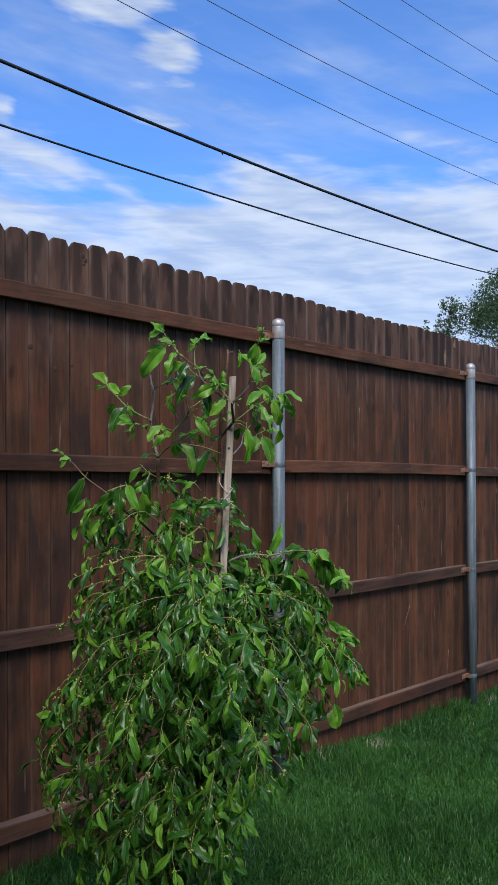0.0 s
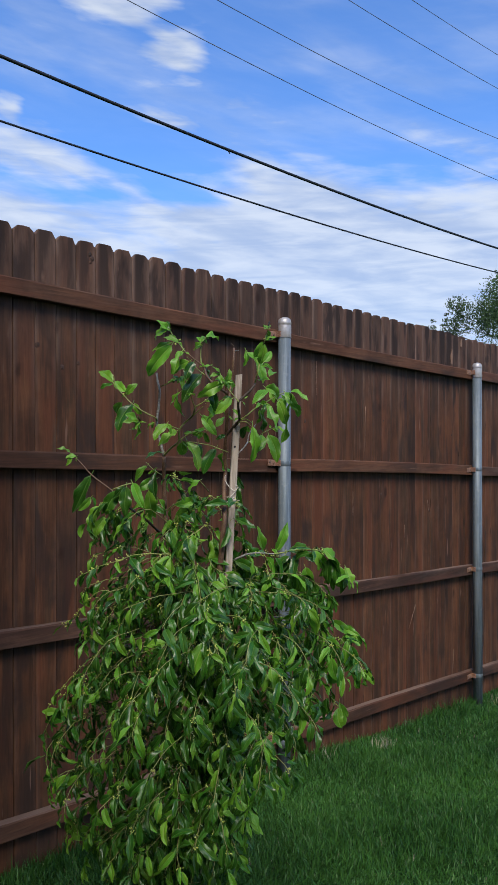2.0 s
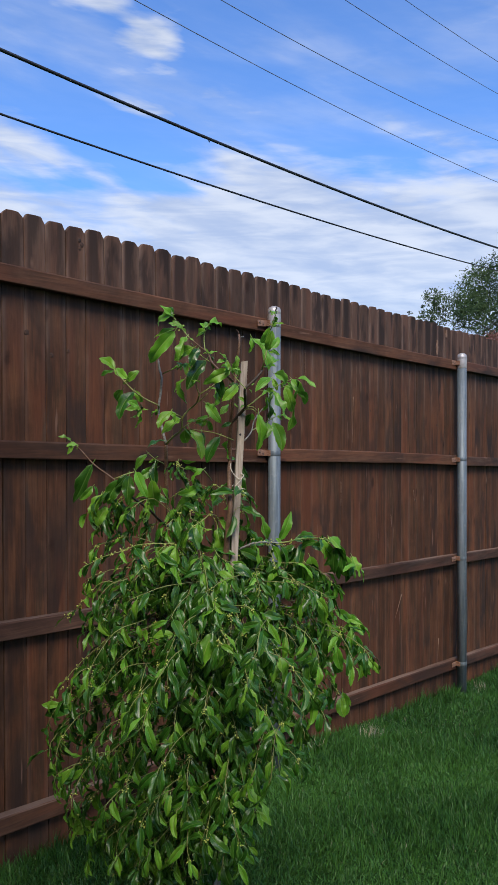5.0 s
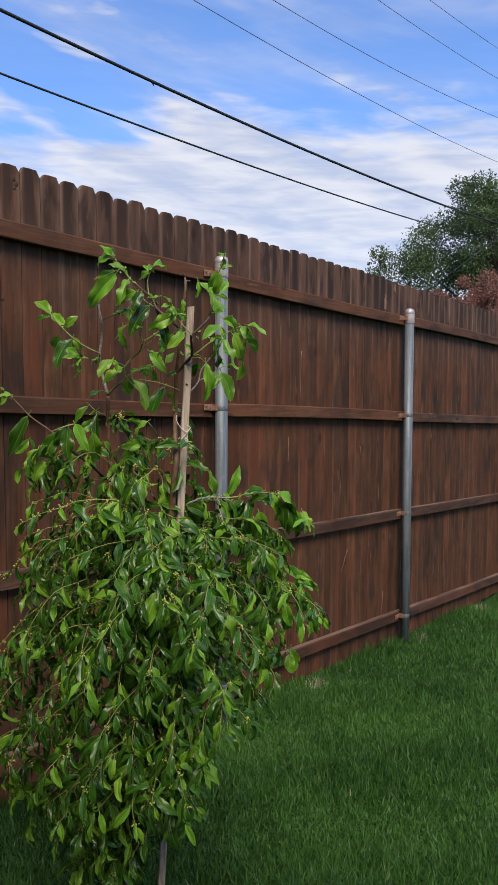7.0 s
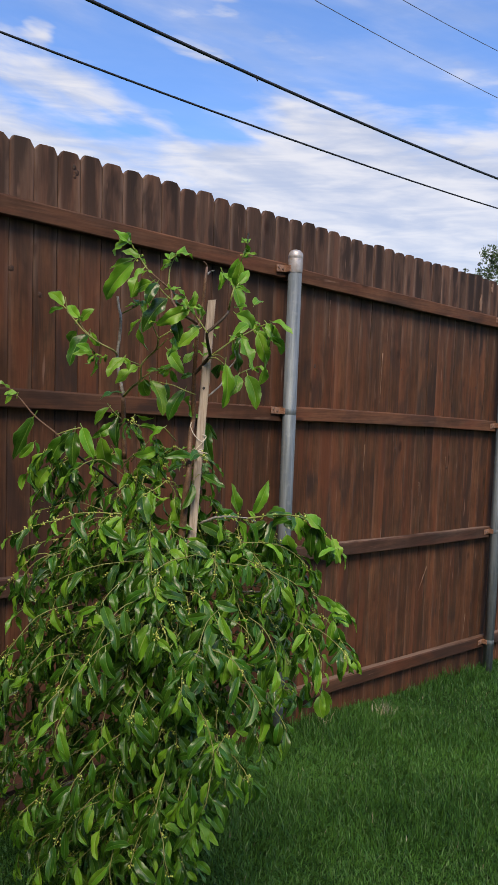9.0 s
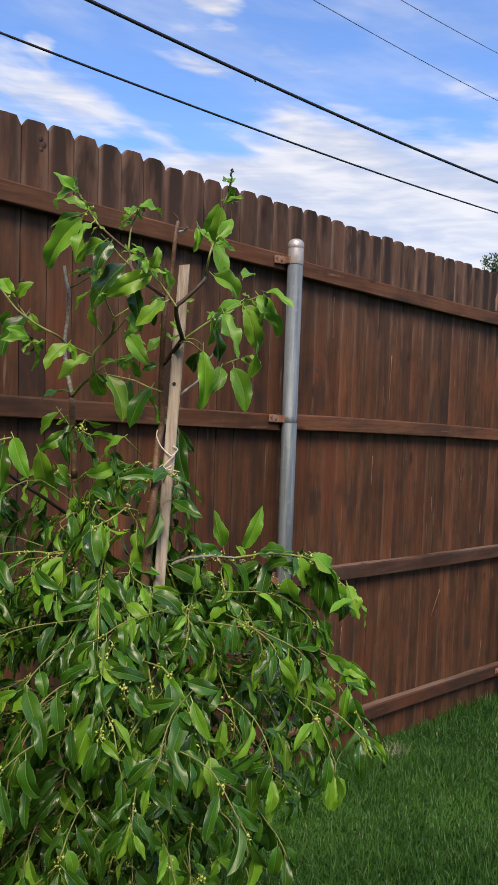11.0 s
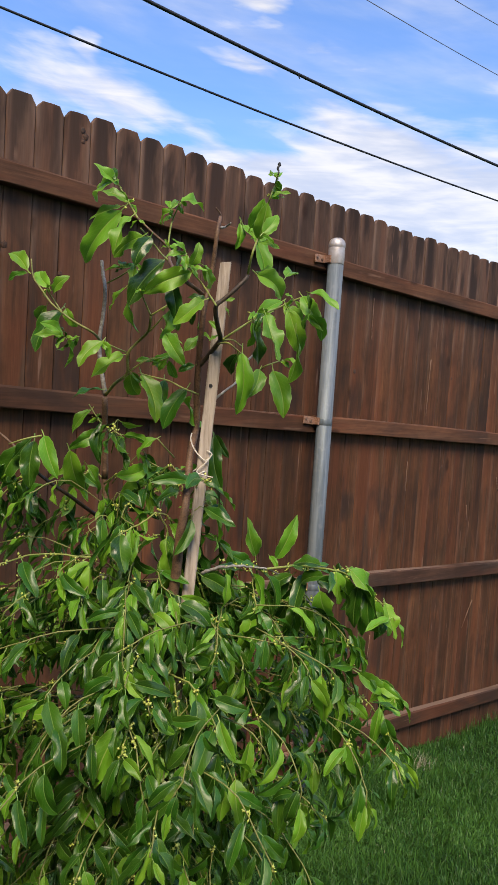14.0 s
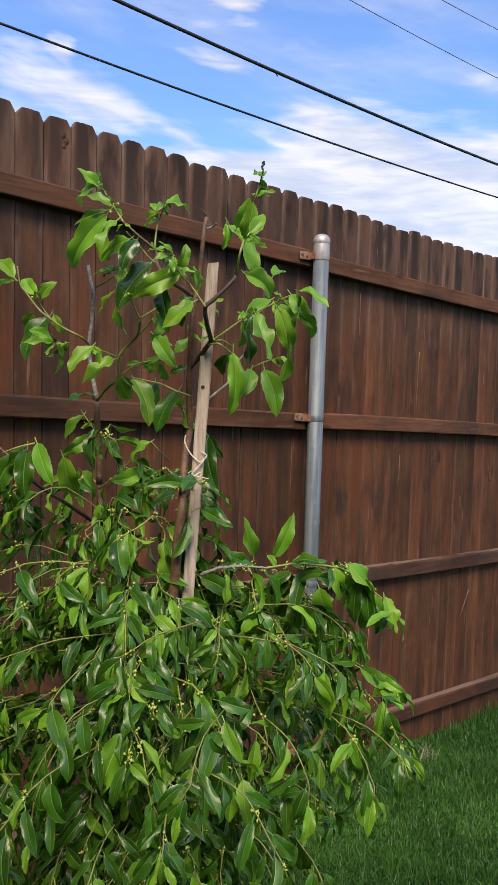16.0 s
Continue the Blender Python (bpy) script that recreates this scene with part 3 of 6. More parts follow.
def picket_mesh(seed, w, h):
    """A dog-eared board: clipped and weathered upper corners, small bevels; it stands on its foot at z 0."""
    g = random.Random(seed)
    c1, c2 = g.uniform(0.012, 0.019), g.uniform(0.012, 0.019)
    k1, k2 = g.uniform(0.015, 0.022), g.uniform(0.015, 0.022)
    crown = g.uniform(0.0, 0.002)
    prof = [(0, 0), (w, 0), (w, h - k1 - 0.004), (w - 0.003, h - k1), (w - c1, h - 0.001), (w - c1 - 0.002, h), (w / 2, h + crown), (c2 + 0.002, h), (c2, h - 0.001), (0.003, h - k2), (0, h - k2 - 0.004)]
    bm = bmesh.new()
    t = 0.0155
    e = 0.0022
    cx = w / 2

    def ring(y, s):
        return [bm.verts.new((cx + (x - cx) * (1 - 2 * s / w), y, z - (s if z > h / 2 else 0))) for x, z in prof]
    a, b, c = ring(0, e), ring(e, 0), ring(t, 0)
    n = len(prof)
    for u, v in ((a, b), (b, c)):
        for i in range(n):
            bm.faces.new((u[i], v[i], v[(i + 1) % n], u[(i + 1) % n]))
    bm.faces.new(a)
    bm.faces.new(c[::-1])
    bmesh.ops.recalc_face_normals(bm, faces=bm.faces)
    return mesh_of("picket", bm, picket_wood)


def build_fence():
    fence = thing("fence", (POST_X, POST_Y, 0), "tall brown-stained dog-eared wooden privacy fence on steel posts", "fence")
    back = Matrix.Translation((-POST_X, -POST_Y, 0))
    g = random.Random(11)
    # posts with caps
    bm = turned(bmesh.new(), [(0.0302, -0.35), (0.0302, 2.14)], 28)
    post_me = mesh_of("post", bm, steel)
    post_me.shade_smooth()
    bm = turned(bmesh.new(), [(0.0312, 2.1245), (0.0318, 2.126), (0.0319, 2.182), (0.0314, 2.184), (0.0314, 2.187), (0.0325, 2.189), (0.0325, 2.197), (0.0310, 2.206), (0.0275, 2.2135), (0.0220, 2.2190), (0.0150, 2.2225), (0.0070, 2.2242), (0.0010, 2.2247)], 28)
    cap_me = mesh_of("cap", bm, cap_steel)
    cap_me.shade_smooth()
    bm = turned(bmesh.new(), [(0.0302, -0.0125), (0.0306, -0.012), (0.0306, 0.012), (0.0302, 0.0125)], 28)
    strap_me = mesh_of("strap", bm, steel)
    strap_me.shade_smooth()
    bm = bmesh.new()
    box(bm, -0.088, -0.030, 0.0235, 0.0275, -0.015, 0.015, 0.0012)
    box(bm, -0.036, -0.020, -0.004, 0.0265, -0.014, 0.014, 0.0012)
    plate_me = mesh_of("bracket", bm, rusty)
    bm = bmesh.new()
    bmesh.ops.create_cone(bm, cap_ends=True, segments=8, radius1=0.0055, radius2=0.0042, depth=0.004, matrix=pose(0, 0.0215, 0, 90))
    screw_me = mesh_of("screw", bm, screw_steel)
    for i in range(-2, 5):
        x = BAY * i
        post = part("post", post_me, steel, fence, "round galvanised steel fence post")
        gz = float(ground_z(POST_X + x, POST_Y)) + 0.035
        post.location = (x, 0, gz + (0.0 if i == 0 else g.uniform(-0.004, 0.004)))
        post.rotation_euler = (radians(g.uniform(-0.2, 0.2)), radians(g.uniform(-0.25, 0.25)) if i else 0, 0)
        top = 2.205 - 0.044 * x - post.location.z - 2.2265
        cap = part("cap", cap_me, cap_steel, post, "domed post cap")
        cap.location = (0, 0, top)
        for z0, fall in RAILS:
            strap = part("strap", strap_me, steel, post)
            strap.location = (0, 0, z0 + fall * x - post.location.z + 0.012)
            plate = part("bracket", plate_me, rusty, post, "rusty steel rail bracket")
            plate.location = strap.location
            plate.rotation_euler = (0, radians(g.uniform(-4, 4)), 0)
        # screws belong to their bracket
            for dx, dz in ((-0.077, 0.004), (-0.052, -0.003)):
                s = part("screw", screw_me, screw_steel, plate)
                s.location = (dx, 0, dz)
    # rails: one length a bay
    for i in range(-2, 5):
        for k, (z0, fall) in enumerate(RAILS):
            bm = bmesh.new()
            n = 12
            prof = [(RAIL_Y0, 0.0025), (RAIL_Y0 + 0.0025, 0), (RAIL_Y1, 0), (RAIL_Y1, 0.0635), (RAIL_Y0 + 0.006, 0.0635), (RAIL_Y0, 0.058)]
            rows = []
            bow, lift = g.uniform(-0.006, 0.006), g.uniform(-0.004, 0.004)
            for s in range(n + 1):
                u = s / n
                x = BAY * (i + u)
                z = z0 + fall * x - 0.032 + bow * math.sin(math.pi * u) + lift
                rows.append([bm.verts.new((x - BAY * i, y - POST_Y + g.uniform(-0.0006, 0.0006), z + h + g.uniform(-0.0012, 0.0012))) for y, h in prof])
            for a, b in zip(rows, rows[1:]):
                for q in range(6):
                    bm.faces.new((a[q], b[q], b[(q + 1) % 6], a[(q + 1) % 6]))
            bm.faces.new(rows[0])
            bm.faces.new(rows[-1][::-1])
            bmesh.ops.recalc_face_normals(bm, faces=bm.faces)
            worn = k == 2 or i > 0
            rail = part("rail", bm, old_rail_wood if worn else rail_wood, fence, "bleached horizontal timber rail" if worn else "stained horizontal timber rail")
            rail.location = (BAY * i + 0.001 * k, 0, 0)
    # pickets
    shared = [picket_mesh(s, 0.0838 + 0.0005 * (s % 3), 2.44 + 0.0005 * s) for s in range(8)]
    first = int((-2 * BAY + POST_X - PICKET_X0) / PITCH)
    last = int((5 * BAY + POST_X - PICKET_X0) / PITCH)
    for k in range(first, last):
        x = PICKET_X0 + PITCH * k
        top = 2.356 - 0.0335 * (x - POST_X) + g.gauss(0, 0.004)
        ob = part("picket", shared[g.randrange(8)], picket_wood, fence)
        ob.location = (x - POST_X + 0.0016, PICKET_Y - POST_Y + g.uniform(0, 0.0040), top - 2.445)
        ob.rotation_euler = (0, radians(g.uniform(-0.02, 0.02)), radians(g.uniform(-0.8, 0.8)))
    # two boards with torn faces near the second post
    for x, z0, z1, w in ((TORN[0], 2.10, 2.195, 0.017), (TORN[1], 2.222, 2.272, 0.012)):
        bm = bmesh.new()
        n = 9
        rows = [(w * (0.35 + 0.5 * g.random()) * math.sin(math.pi * (0.12 + 0.8 * k / (n - 1))) ** 0.5, z0 + (z1 - z0) * k / (n - 1)) for k in range(n)]
        lo = [[bm.verts.new((x - POST_X + s * half + g.uniform(-0.002, 0.002), y, z)) for half, z in rows] for y, s in ((PICKET_Y - POST_Y - 0.004, -1), (PICKET_Y - POST_Y - 0.006, 0.1), (PICKET_Y - POST_Y - 0.002, 1), (PICKET_Y - POST_Y + 0.004, 1), (PICKET_Y - POST_Y + 0.004, -1))]
        for a, c in zip(lo, lo[1:] + lo[:1]):
            for k in range(n - 1):
                bm.faces.new((a[k], c[k], c[k + 1], a[k + 1]))
        part("splinter", bm, torn_wood, fence, "pale torn splinter on a board")
    # knots with a raised rim, one of them cracked, and pale scuffs
    face = PICKET_Y - POST_Y + 0.0005
    for x, z, r in KNOTS:
        r *= 1.25
        bm = bmesh.new()
        rim = [bm.verts.new((x - POST_X + r * g.uniform(0.75, 1.1) * math.cos(a), face + 0.002, z + 1.25 * r * g.uniform(0.75, 1.1) * math.sin(a))) for a in np.linspace(0, 2 * math.pi, 13)[:-1]]
        mid = [bm.verts.new((x - POST_X + (v.co.x - x + POST_X) * 0.7, face - 0.0009, z + (v.co.z - z) * 0.7)) for v in rim]
        eye = bm.verts.new((x - POST_X + r * 0.1, face - 0.0004, z))
        for k in range(12):
            bm.faces.new((rim[k], rim[(k + 1) % 12], mid[(k + 1) % 12], mid[k]))
            bm.faces.new((mid[k], mid[(k + 1) % 12], eye))
        part("knot", bm, knot_wood, fence, "dark wood knot", True)
    for (xa, za), (xb, zb) in SCUFFS:
        bm = bmesh.new()
        a, b = Vector((xa - POST_X, face - 0.0012, za)), Vector((xb - POST_X, face - 0.0012, zb))
        line = [a.lerp(b, t) + Vector((g.gauss(0, 0.0006), 0, 0)) for t in np.linspace(0, 1, 9)]
        tube(bm, line, 0.0018, 0.0009, 5, 0.5)
        part("scuff", bm, torn_wood, fence, "pale scuff on a board", True)
    # a dark split down one board
    a, b = (Vector((x - POST_X, face + 0.0004, z)) for x, z in SPLIT)
    line = [a.lerp(b, t) + Vector((g.gauss(0, 0.0012), 0, 0)) for t in np.linspace(0, 1, 11)]
    part("split", tube(bmesh.new(), line, 0.0008, 0.0022, 5, 0.3), knot_wood, fence, "dark split in a board", True)
    return fence


build_fence()


# ---- overhead lines ----
def overhead(name, y, c2, c1, c0, r, mat, label, nub=None, x0=-6, x1=44):
    """A sagging line along the fence's direction: height c0 + c1 x + c2 x^2."""
    line = [Vector((x, y, c0 + c1 * x + c2 * x * x)) for x in np.linspace(x0, x1, 90)]
    ob = thing(name, line[0], label, "cable", "overhead lines")
    bm = tube(bmesh.new(), [p - line[0] for p in line], r, r, 6)
    part("strand", bm, mat, ob, smooth=True)
    if nub:
        p = Vector((nub, y, c0 + c1 * nub + c2 * nub * nub)) - line[0]
        bm = bmesh.new()
        tube(bm, [p + Vector((-0.07, 0, 0.012)), p + Vector((0.0, -0.01, 0.0)), p + Vector((0.05, -0.01, -0.055))], r * 0.5, r * 0.35, 6)
        part("clip", bm, mat, ob, "small hanging cable clip")
    return ob


overhead("telephone_cable", 8.0, 0.0029, -0.0599, 6.124, 0.021, cable_black, "thick black overhead telephone cable", 7.33)
overhead("telephone_cable", 8.0, 0.0024, -0.0343, 5.300, 0.013, cable_black, "thinner black overhead telephone cable")
overhead("power_line", 8.0, 0.0034, -0.0581, 7.503, 0.0058, wire_grey, "thin grey overhead power line")
overhead("power_line", 8.0, 0.0050, -0.0636, 8.134, 0.0058, wire_grey, "thin grey overhead power line")
overhead("power_line", 8.0, 0.0035, -0.040, 9.25, 0.0058, wire_grey, "thin grey overhead power line high up")
overhead("power_line", 8.0, 0.0035, -0.038, 9.97, 0.0058, wire_grey, "thin grey overhead power line high up")


def guy_wire():
    a, b = Vector((10.75, 6.01, 2.83)), Vector((21.06, 8.0, 6.124 - 0.0599 * 21.06 + 0.0029 * 21.06 ** 2))
    ob = thing("drop_wire", a, "slack grey service wire slanting behind the fence", "cable", "overhead lines")
    line = [(b - a) * t - Vector((0, 0, 0.05 * math.sin(math.pi * t))) for t in np.linspace(0, 1, 24)]
    part("strand", tube(bmesh.new(), line, 0.006, 0.006, 6), cable_black, ob, smooth=True)


guy_wire()


# ---- far trees ----
def leaf_cloud(name, centres, per, size, mat, seed):
    """Many small leaves scattered about clump centres (x, y, z, radius), thinner towards the rim."""
    g = np.random.default_rng(seed)
    P, S = [], []
    usual = sorted(c[3] for c in centres)[len(centres) // 2]
    most = per
    for x, y, z, r in centres:
        per = max(24, int(most * min(1.3, (r / usual) ** 2)))
        d = g.normal(0, 1, (per, 3))
        d /= np.linalg.norm(d, axis=1)[:, None]
        rr = r * g.uniform(0.25, 1.0, per) ** 0.6 * g.uniform(0.75, 1.12, per)
        P.append(np.array([x, y, z]) + d * rr[:, None] * [1, 1, 0.8])
        S.append(np.full(per, size) * g.uniform(0.6, 1.4, per))
    P, S = np.concatenate(P), np.concatenate(S)
    n = len(P)
    a = g.normal(0, 1, (n, 3))
    a /= np.linalg.norm(a, axis=1)[:, None]
    b = np.cross(a, g.normal(0, 1, (n, 3)))
    b /= np.linalg.norm(b, axis=1)[:, None]
    c = np.cross(a, b)
    A, B, C = a * S[:, None], b * S[:, None] * 0.45, c * S[:, None] * 0.12
    V = np.stack([P - A, P + B * 0.9 + C, P + A, P - B * 0.9 + C], 1).reshape(-1, 3)
    k = np.arange(n)[:, None] * 4
    F = np.concatenate([k + [[0, 1, 2]], k + [[0, 2, 3]]], 1).reshape(-1, 3)
    return grid_mesh(name, V, F, mat, smooth=False)


def crown_clumps(g, centre, size, n, rmin, rmax):
    out = []
    while len(out) < n:
        d = Vector((g.uniform(-1, 1), g.uniform(-1, 1), g.uniform(-1, 1)))
        if 0.1 < d.length < 1:
            out.append((centre[0] + d.x * size[0], centre[1] + d.y * size[1], centre[2] + d.z * size[2], g.uniform(rmin, rmax)))
    return out


def far_tree(name, base, height, crown, clumps, per, leaf, mat, label, seed, spray=()):
    g = random.Random(seed)
    gz = float(ground_z(base[0], base[1]))
    ob = thing(name, (base[0], base[1], gz), label, "tree")
    centres = crown_clumps(g, (0, 0, height), crown, clumps, 0.12 * crown[0], 0.22 * crown[0]) + list(spray)
    bm = bmesh.new()
    fork = Vector((0.1, 0, height - crown[2] * 0.75))
    tube(bm, smooth_line([(0, 0, -0.2), (0.08, 0.05, fork.z * 0.5), fork], 4), 0.05 * crown[0] + 0.06, 0.035 * crown[0] + 0.03, 10, 0.06)
    part("trunk", bm, oak_bark, ob, smooth=True)
    for c in centres[:clumps:4]:
        bm = bmesh.new()
        e = Vector(c[:3])
        tube(bm, smooth_line([fork, fork.lerp(e, 0.5) + Vector((0, 0, 0.12 * crown[2])), e], 4), 0.02 * crown[0] + 0.02, 0.012, 6, 0.08)
        part("limb", bm, oak_bark, ob, smooth=True)
    # upright sprigs that stand out of the crown
    for c in spray[::3]:
        e = Vector(c[:3])
        part("sprig", tube(bmesh.new(), smooth_line([e + Vector((0.45, -1.1, -0.9)), e + Vector((0.1, -0.25, -0.45)), e + Vector((0, 0, 0.1))], 4), 0.02, 0.006, 5), oak_bark, ob, smooth=True)
    crown_ob = part("crown", leaf_cloud("crown", centres, per, leaf, mat, seed), mat, ob)
    tagged(crown_ob, kind="stuff")
    return ob


SPRIGS = [(-1.9 - 0.11 * k + 0.03 * i, 4.6 + 0.42 * k - 0.03 * i, 5.35 + 0.22 * i, 0.30 - 0.035 * i) for k, n in enumerate((7, 7, 6, 5)) for i in range(n)]
far_tree("oak_tree", (25.8, 9.45), 5.5, (4.2, 4.2, 4.0), 250, 800, 0.048, oak_leaf, "large dark green evergreen oak behind the fence", 3,
         [(-1.8, 4.45, 7.0, 0.45), (-1.8, 4.35, 6.2, 0.6), (-1.7, 4.2, 6.7, 0.5)] + SPRIGS)
far_tree("plum_tree", (13.3, 5.55), 3.08, (1.35, 1.2, 0.98), 110, 480, 0.024, plum_leaf, "purple-red leaved small tree behind the fence", 8)


# ---- unseen walls, added to shade the left of the yard ----
def shade_walls():
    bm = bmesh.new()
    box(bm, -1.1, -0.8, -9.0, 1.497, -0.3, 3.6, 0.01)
    # an added block by the fence that darkens its left bay
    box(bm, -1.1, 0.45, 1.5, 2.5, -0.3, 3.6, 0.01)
    tagged(new("wall_shade", mesh_of("wall_shade", bm, shade_wall_mat)), "plain brown wall added out of view to shade the fence", "wall", kind="structure")


shade_walls()


# ---- the sapling and its stake ----
STAKE_TOP, STAKE_LEAN = Vector((1.286, 1.324, 1.763)), Vector((-0.0385, 0.038, 0))      # the lean is for each metre down
BASE = Vector((1.195, 1.366, float(ground_z(1.195, 1.366))))


def build_stake():
    h = STAKE_TOP.z - BASE.z
    foot = STAKE_TOP + STAKE_LEAN * h
    ob = thing("plant_stake", (foot.x, foot.y, BASE.z), "weathered square wooden plant stake driven into the lawn", "stake")
    g = random.Random(5)
    bm = bmesh.new()
    e, n = 0.0078, 26
    rows = []
    for i in range(n):
        z = -0.1 + (h + 0.1) * i / (n - 1)
        k = 0.93 if i == n - 1 else 1.0
        w = [(e * k * sx + g.uniform(-0.0004, 0.0004), e * k * sy + g.uniform(-0.0004, 0.0004)) for sx, sy in ((-1, -0.8), (-0.8, -1), (0.8, -1), (1, -0.8), (1, 0.8), (0.8, 1), (-0.8, 1), (-1, 0.8))]
        rows.append([bm.verts.new((x, y, z + (0.0012 * x / e if i == n - 1 else 0))) for x, y in w])
    for a, b in zip(rows, rows[1:]):
        for q in range(8):
            bm.faces.new((a[q], a[(q + 1) % 8], b[(q + 1) % 8], b[q]))
    bm.faces.new(rows[0][::-1])
    bm.faces.new(rows[-1])
    turn = Matrix.Rotation(radians(-36), 4, "Z")
    bmesh.ops.transform(bm, matrix=turn, verts=bm.verts)
    for v in bm.verts:
        v.co -= STAKE_LEAN * v.co.z
    part("shaft", bm, stake_wood, ob)
    for z in (h - 0.160, h - 0.62):
        bm = bmesh.new()
        bmesh.ops.create_cone(bm, cap_ends=True, segments=10, radius1=0.0026, radius2=0.0026, depth=0.003, matrix=Matrix.Translation(-STAKE_LEAN * z + Vector((0, 0, z))) @ turn @ pose(-0.0015, -0.0072, 0, 90))
        part("nail_hole", bm, dry_leaf, ob, "dark nail hole")


build_stake()


def build_tie():
    ob = thing("twine_tie", (1.275, 1.334, 1.488), "thin pale twine tying the sapling to its stake", "string")
    bm = bmesh.new()
    loop = [Vector((0.016 * math.cos(a) - 0.006, 0.013 * math.sin(a) + 0.004, 0.006 * math.cos(a) + 0.002 * math.sin(3 * a))) for a in np.linspace(0, 2 * math.pi, 20)]
    tube(bm, loop, 0.0008, 0.0008, 5)
    part("loop", bm, string_mat, ob)
    for pts in (((-0.017, 0.004, 0.052), (-0.018, 0.004, 0.043), (-0.014, -0.001, 0.030), (-0.007, -0.008, 0.020), (-0.003, -0.012, 0.018), (0.003, -0.016, 0.026), (-0.002, -0.011, 0.031)),
                ((0.003, -0.016, 0.026), (-0.003, -0.012, 0.015), (-0.012, -0.005, 0.002), (-0.004, -0.013, -0.002), (0.004, -0.020, -0.004))):
        part("loose_end", tube(bmesh.new(), smooth_line(pts, 5), 0.0009, 0.0008, 5), string_mat, ob)


build_tie()

sapling = thing("young_tree", BASE, "young staked jujube tree with glossy drooping leaves and tiny yellow flowers", "tree")
TO_EYE = Vector((-0.643, -0.766, 0.15)).normalized()      # the open side of the yard
FREE, MASS, FLOWERS, TWIGS = [], {"young": [], "mature": []}, [], []
rng = random.Random(21)
NV, NU = 12, 7


def leaf_arrays(seed, flat=False):
    """A leaf of length 1 along x with its stalk: rounded base, drawn-out tip, folded along the midrib, bent, twisted, wavy and finely toothed at the rim."""
    g = random.Random(seed)
    wide, bend, fold, wave = g.uniform(0.155, 0.195), g.uniform(0.25, 1.25), g.uniform(0.35, 0.95), g.uniform(0.03, 0.075)
    twist, sway, ph, rate = g.uniform(-0.8, 0.8), g.uniform(-0.12, 0.12), g.uniform(0, 6), g.uniform(8, 13)
    if flat:
        wide, bend, fold, wave = g.uniform(0.180, 0.222), g.uniform(0.3, 1.3), g.uniform(0.35, 0.9), g.uniform(0.05, 0.10)
        twist, sway = g.uniform(-0.8, 0.8), g.uniform(-0.12, 0.12)
    elif seed % 5 == 4:
        fold, bend = 0.95, 0.5
    stalk = 0.12
    V, U = [], []
    for i in range(NV):
        t = i / (NV - 1)
        half = wide * max((max(t, 0.004) ** 0.58) * ((1 - t) ** 0.76) / 0.411, 0.014)
        ang = bend * t * (0.6 + 0.4 * t)
        cx, cz = math.sin(bend * t) / bend, -(1 - math.cos(bend * t)) / bend
        for j in range(NU):
            s = j / (NU - 1) * 2 - 1
            rim = half * (1 + (0.05 if i % 2 else -0.03) * (abs(s) > 0.9))
            # each half rises from the midrib and rolls over towards its edge
            lift = math.sin(fold) * (abs(s) - 0.45 * abs(s) ** 2.4)
            y = s * rim * math.cos(fold * 0.8)
            z = rim * lift + wave * math.sin(rate * t + ph + (2.2 if s > 0 else 0.0)) * s * s * math.sin(math.pi * t)
            q = twist * t
            y, z = y * math.cos(q) - z * math.sin(q), y * math.sin(q) + z * math.cos(q)
            V.append((stalk + (1 - stalk) * (cx + z * math.sin(ang)), y + sway * math.sin(math.pi * 0.8 * t), cz + z * math.cos(ang)))
            U.append((j / (NU - 1), t))
    F = [(i * NU + j, (i + 1) * NU + j, (i + 1) * NU + j + 1, i * NU + j + 1) for i in range(NV - 1) for j in range(NU - 1)]
    k = len(V)
    for x, z in ((-0.02, 0.03), (0.05, 0.012), (stalk + 0.03, 0.0)):
        for a in range(3):
            V.append((x, 0.011 * math.cos(a * 2.094), z + 0.011 * math.sin(a * 2.094)))
            U.append((0.5, 0.02))
    F += [(k + r * 3 + a, k + r * 3 + (a + 1) % 3, k + r * 3 + 3 + (a + 1) % 3, k + r * 3 + 3 + a) for r in range(2) for a in range(3)]
    return np.array(V), np.array(F), np.array(U)


SHAPES = [leaf_arrays(s) for s in range(15)] + [leaf_arrays(s, True) for s in range(15, 25)]
LEAF_MESH = {(k, s): grid_mesh("leaf", V, F, LEAF[k, False], U) for k in ("young", "mature") for s, (V, F, U) in enumerate(SHAPES)}


def leaf_frame(base, way, up, size, fat=1.0):
    x = way.normalized()
    y = up.cross(x)
    y = y.normalized() if y.length > 1e-4 else Vector((1, 0, 0))
    z = x.cross(y)
    m = Matrix((x * size, y * size * fat, z * size)).transposed().to_4x4()
    m.translation = base
    return m


def add_leaf(base, way, up, size, kind, free, fat=1.0, flat=False):
    m = leaf_frame(Vector(base), Vector(way), Vector(up), size, fat * rng.uniform(0.85, 1.15))
    s = rng.randrange(15, 25) if flat else rng.randrange(15)
    if free and len(FREE) < 300:
        ob = part("leaf", LEAF_MESH[kind, s], None, sapling)
        FREE.append(ob)
        ob.matrix_basis = Matrix.Translation(-BASE) @ m
    else:
        MASS[kind].append((m, s))


def stem(name, points, r0, r1, mat):
    line = smooth_line([Vector(p) - BASE for p in points], 4)
    part(name, tube(bmesh.new(), line, r0, r1, 8, 0.035), mat, sapling, smooth=True)


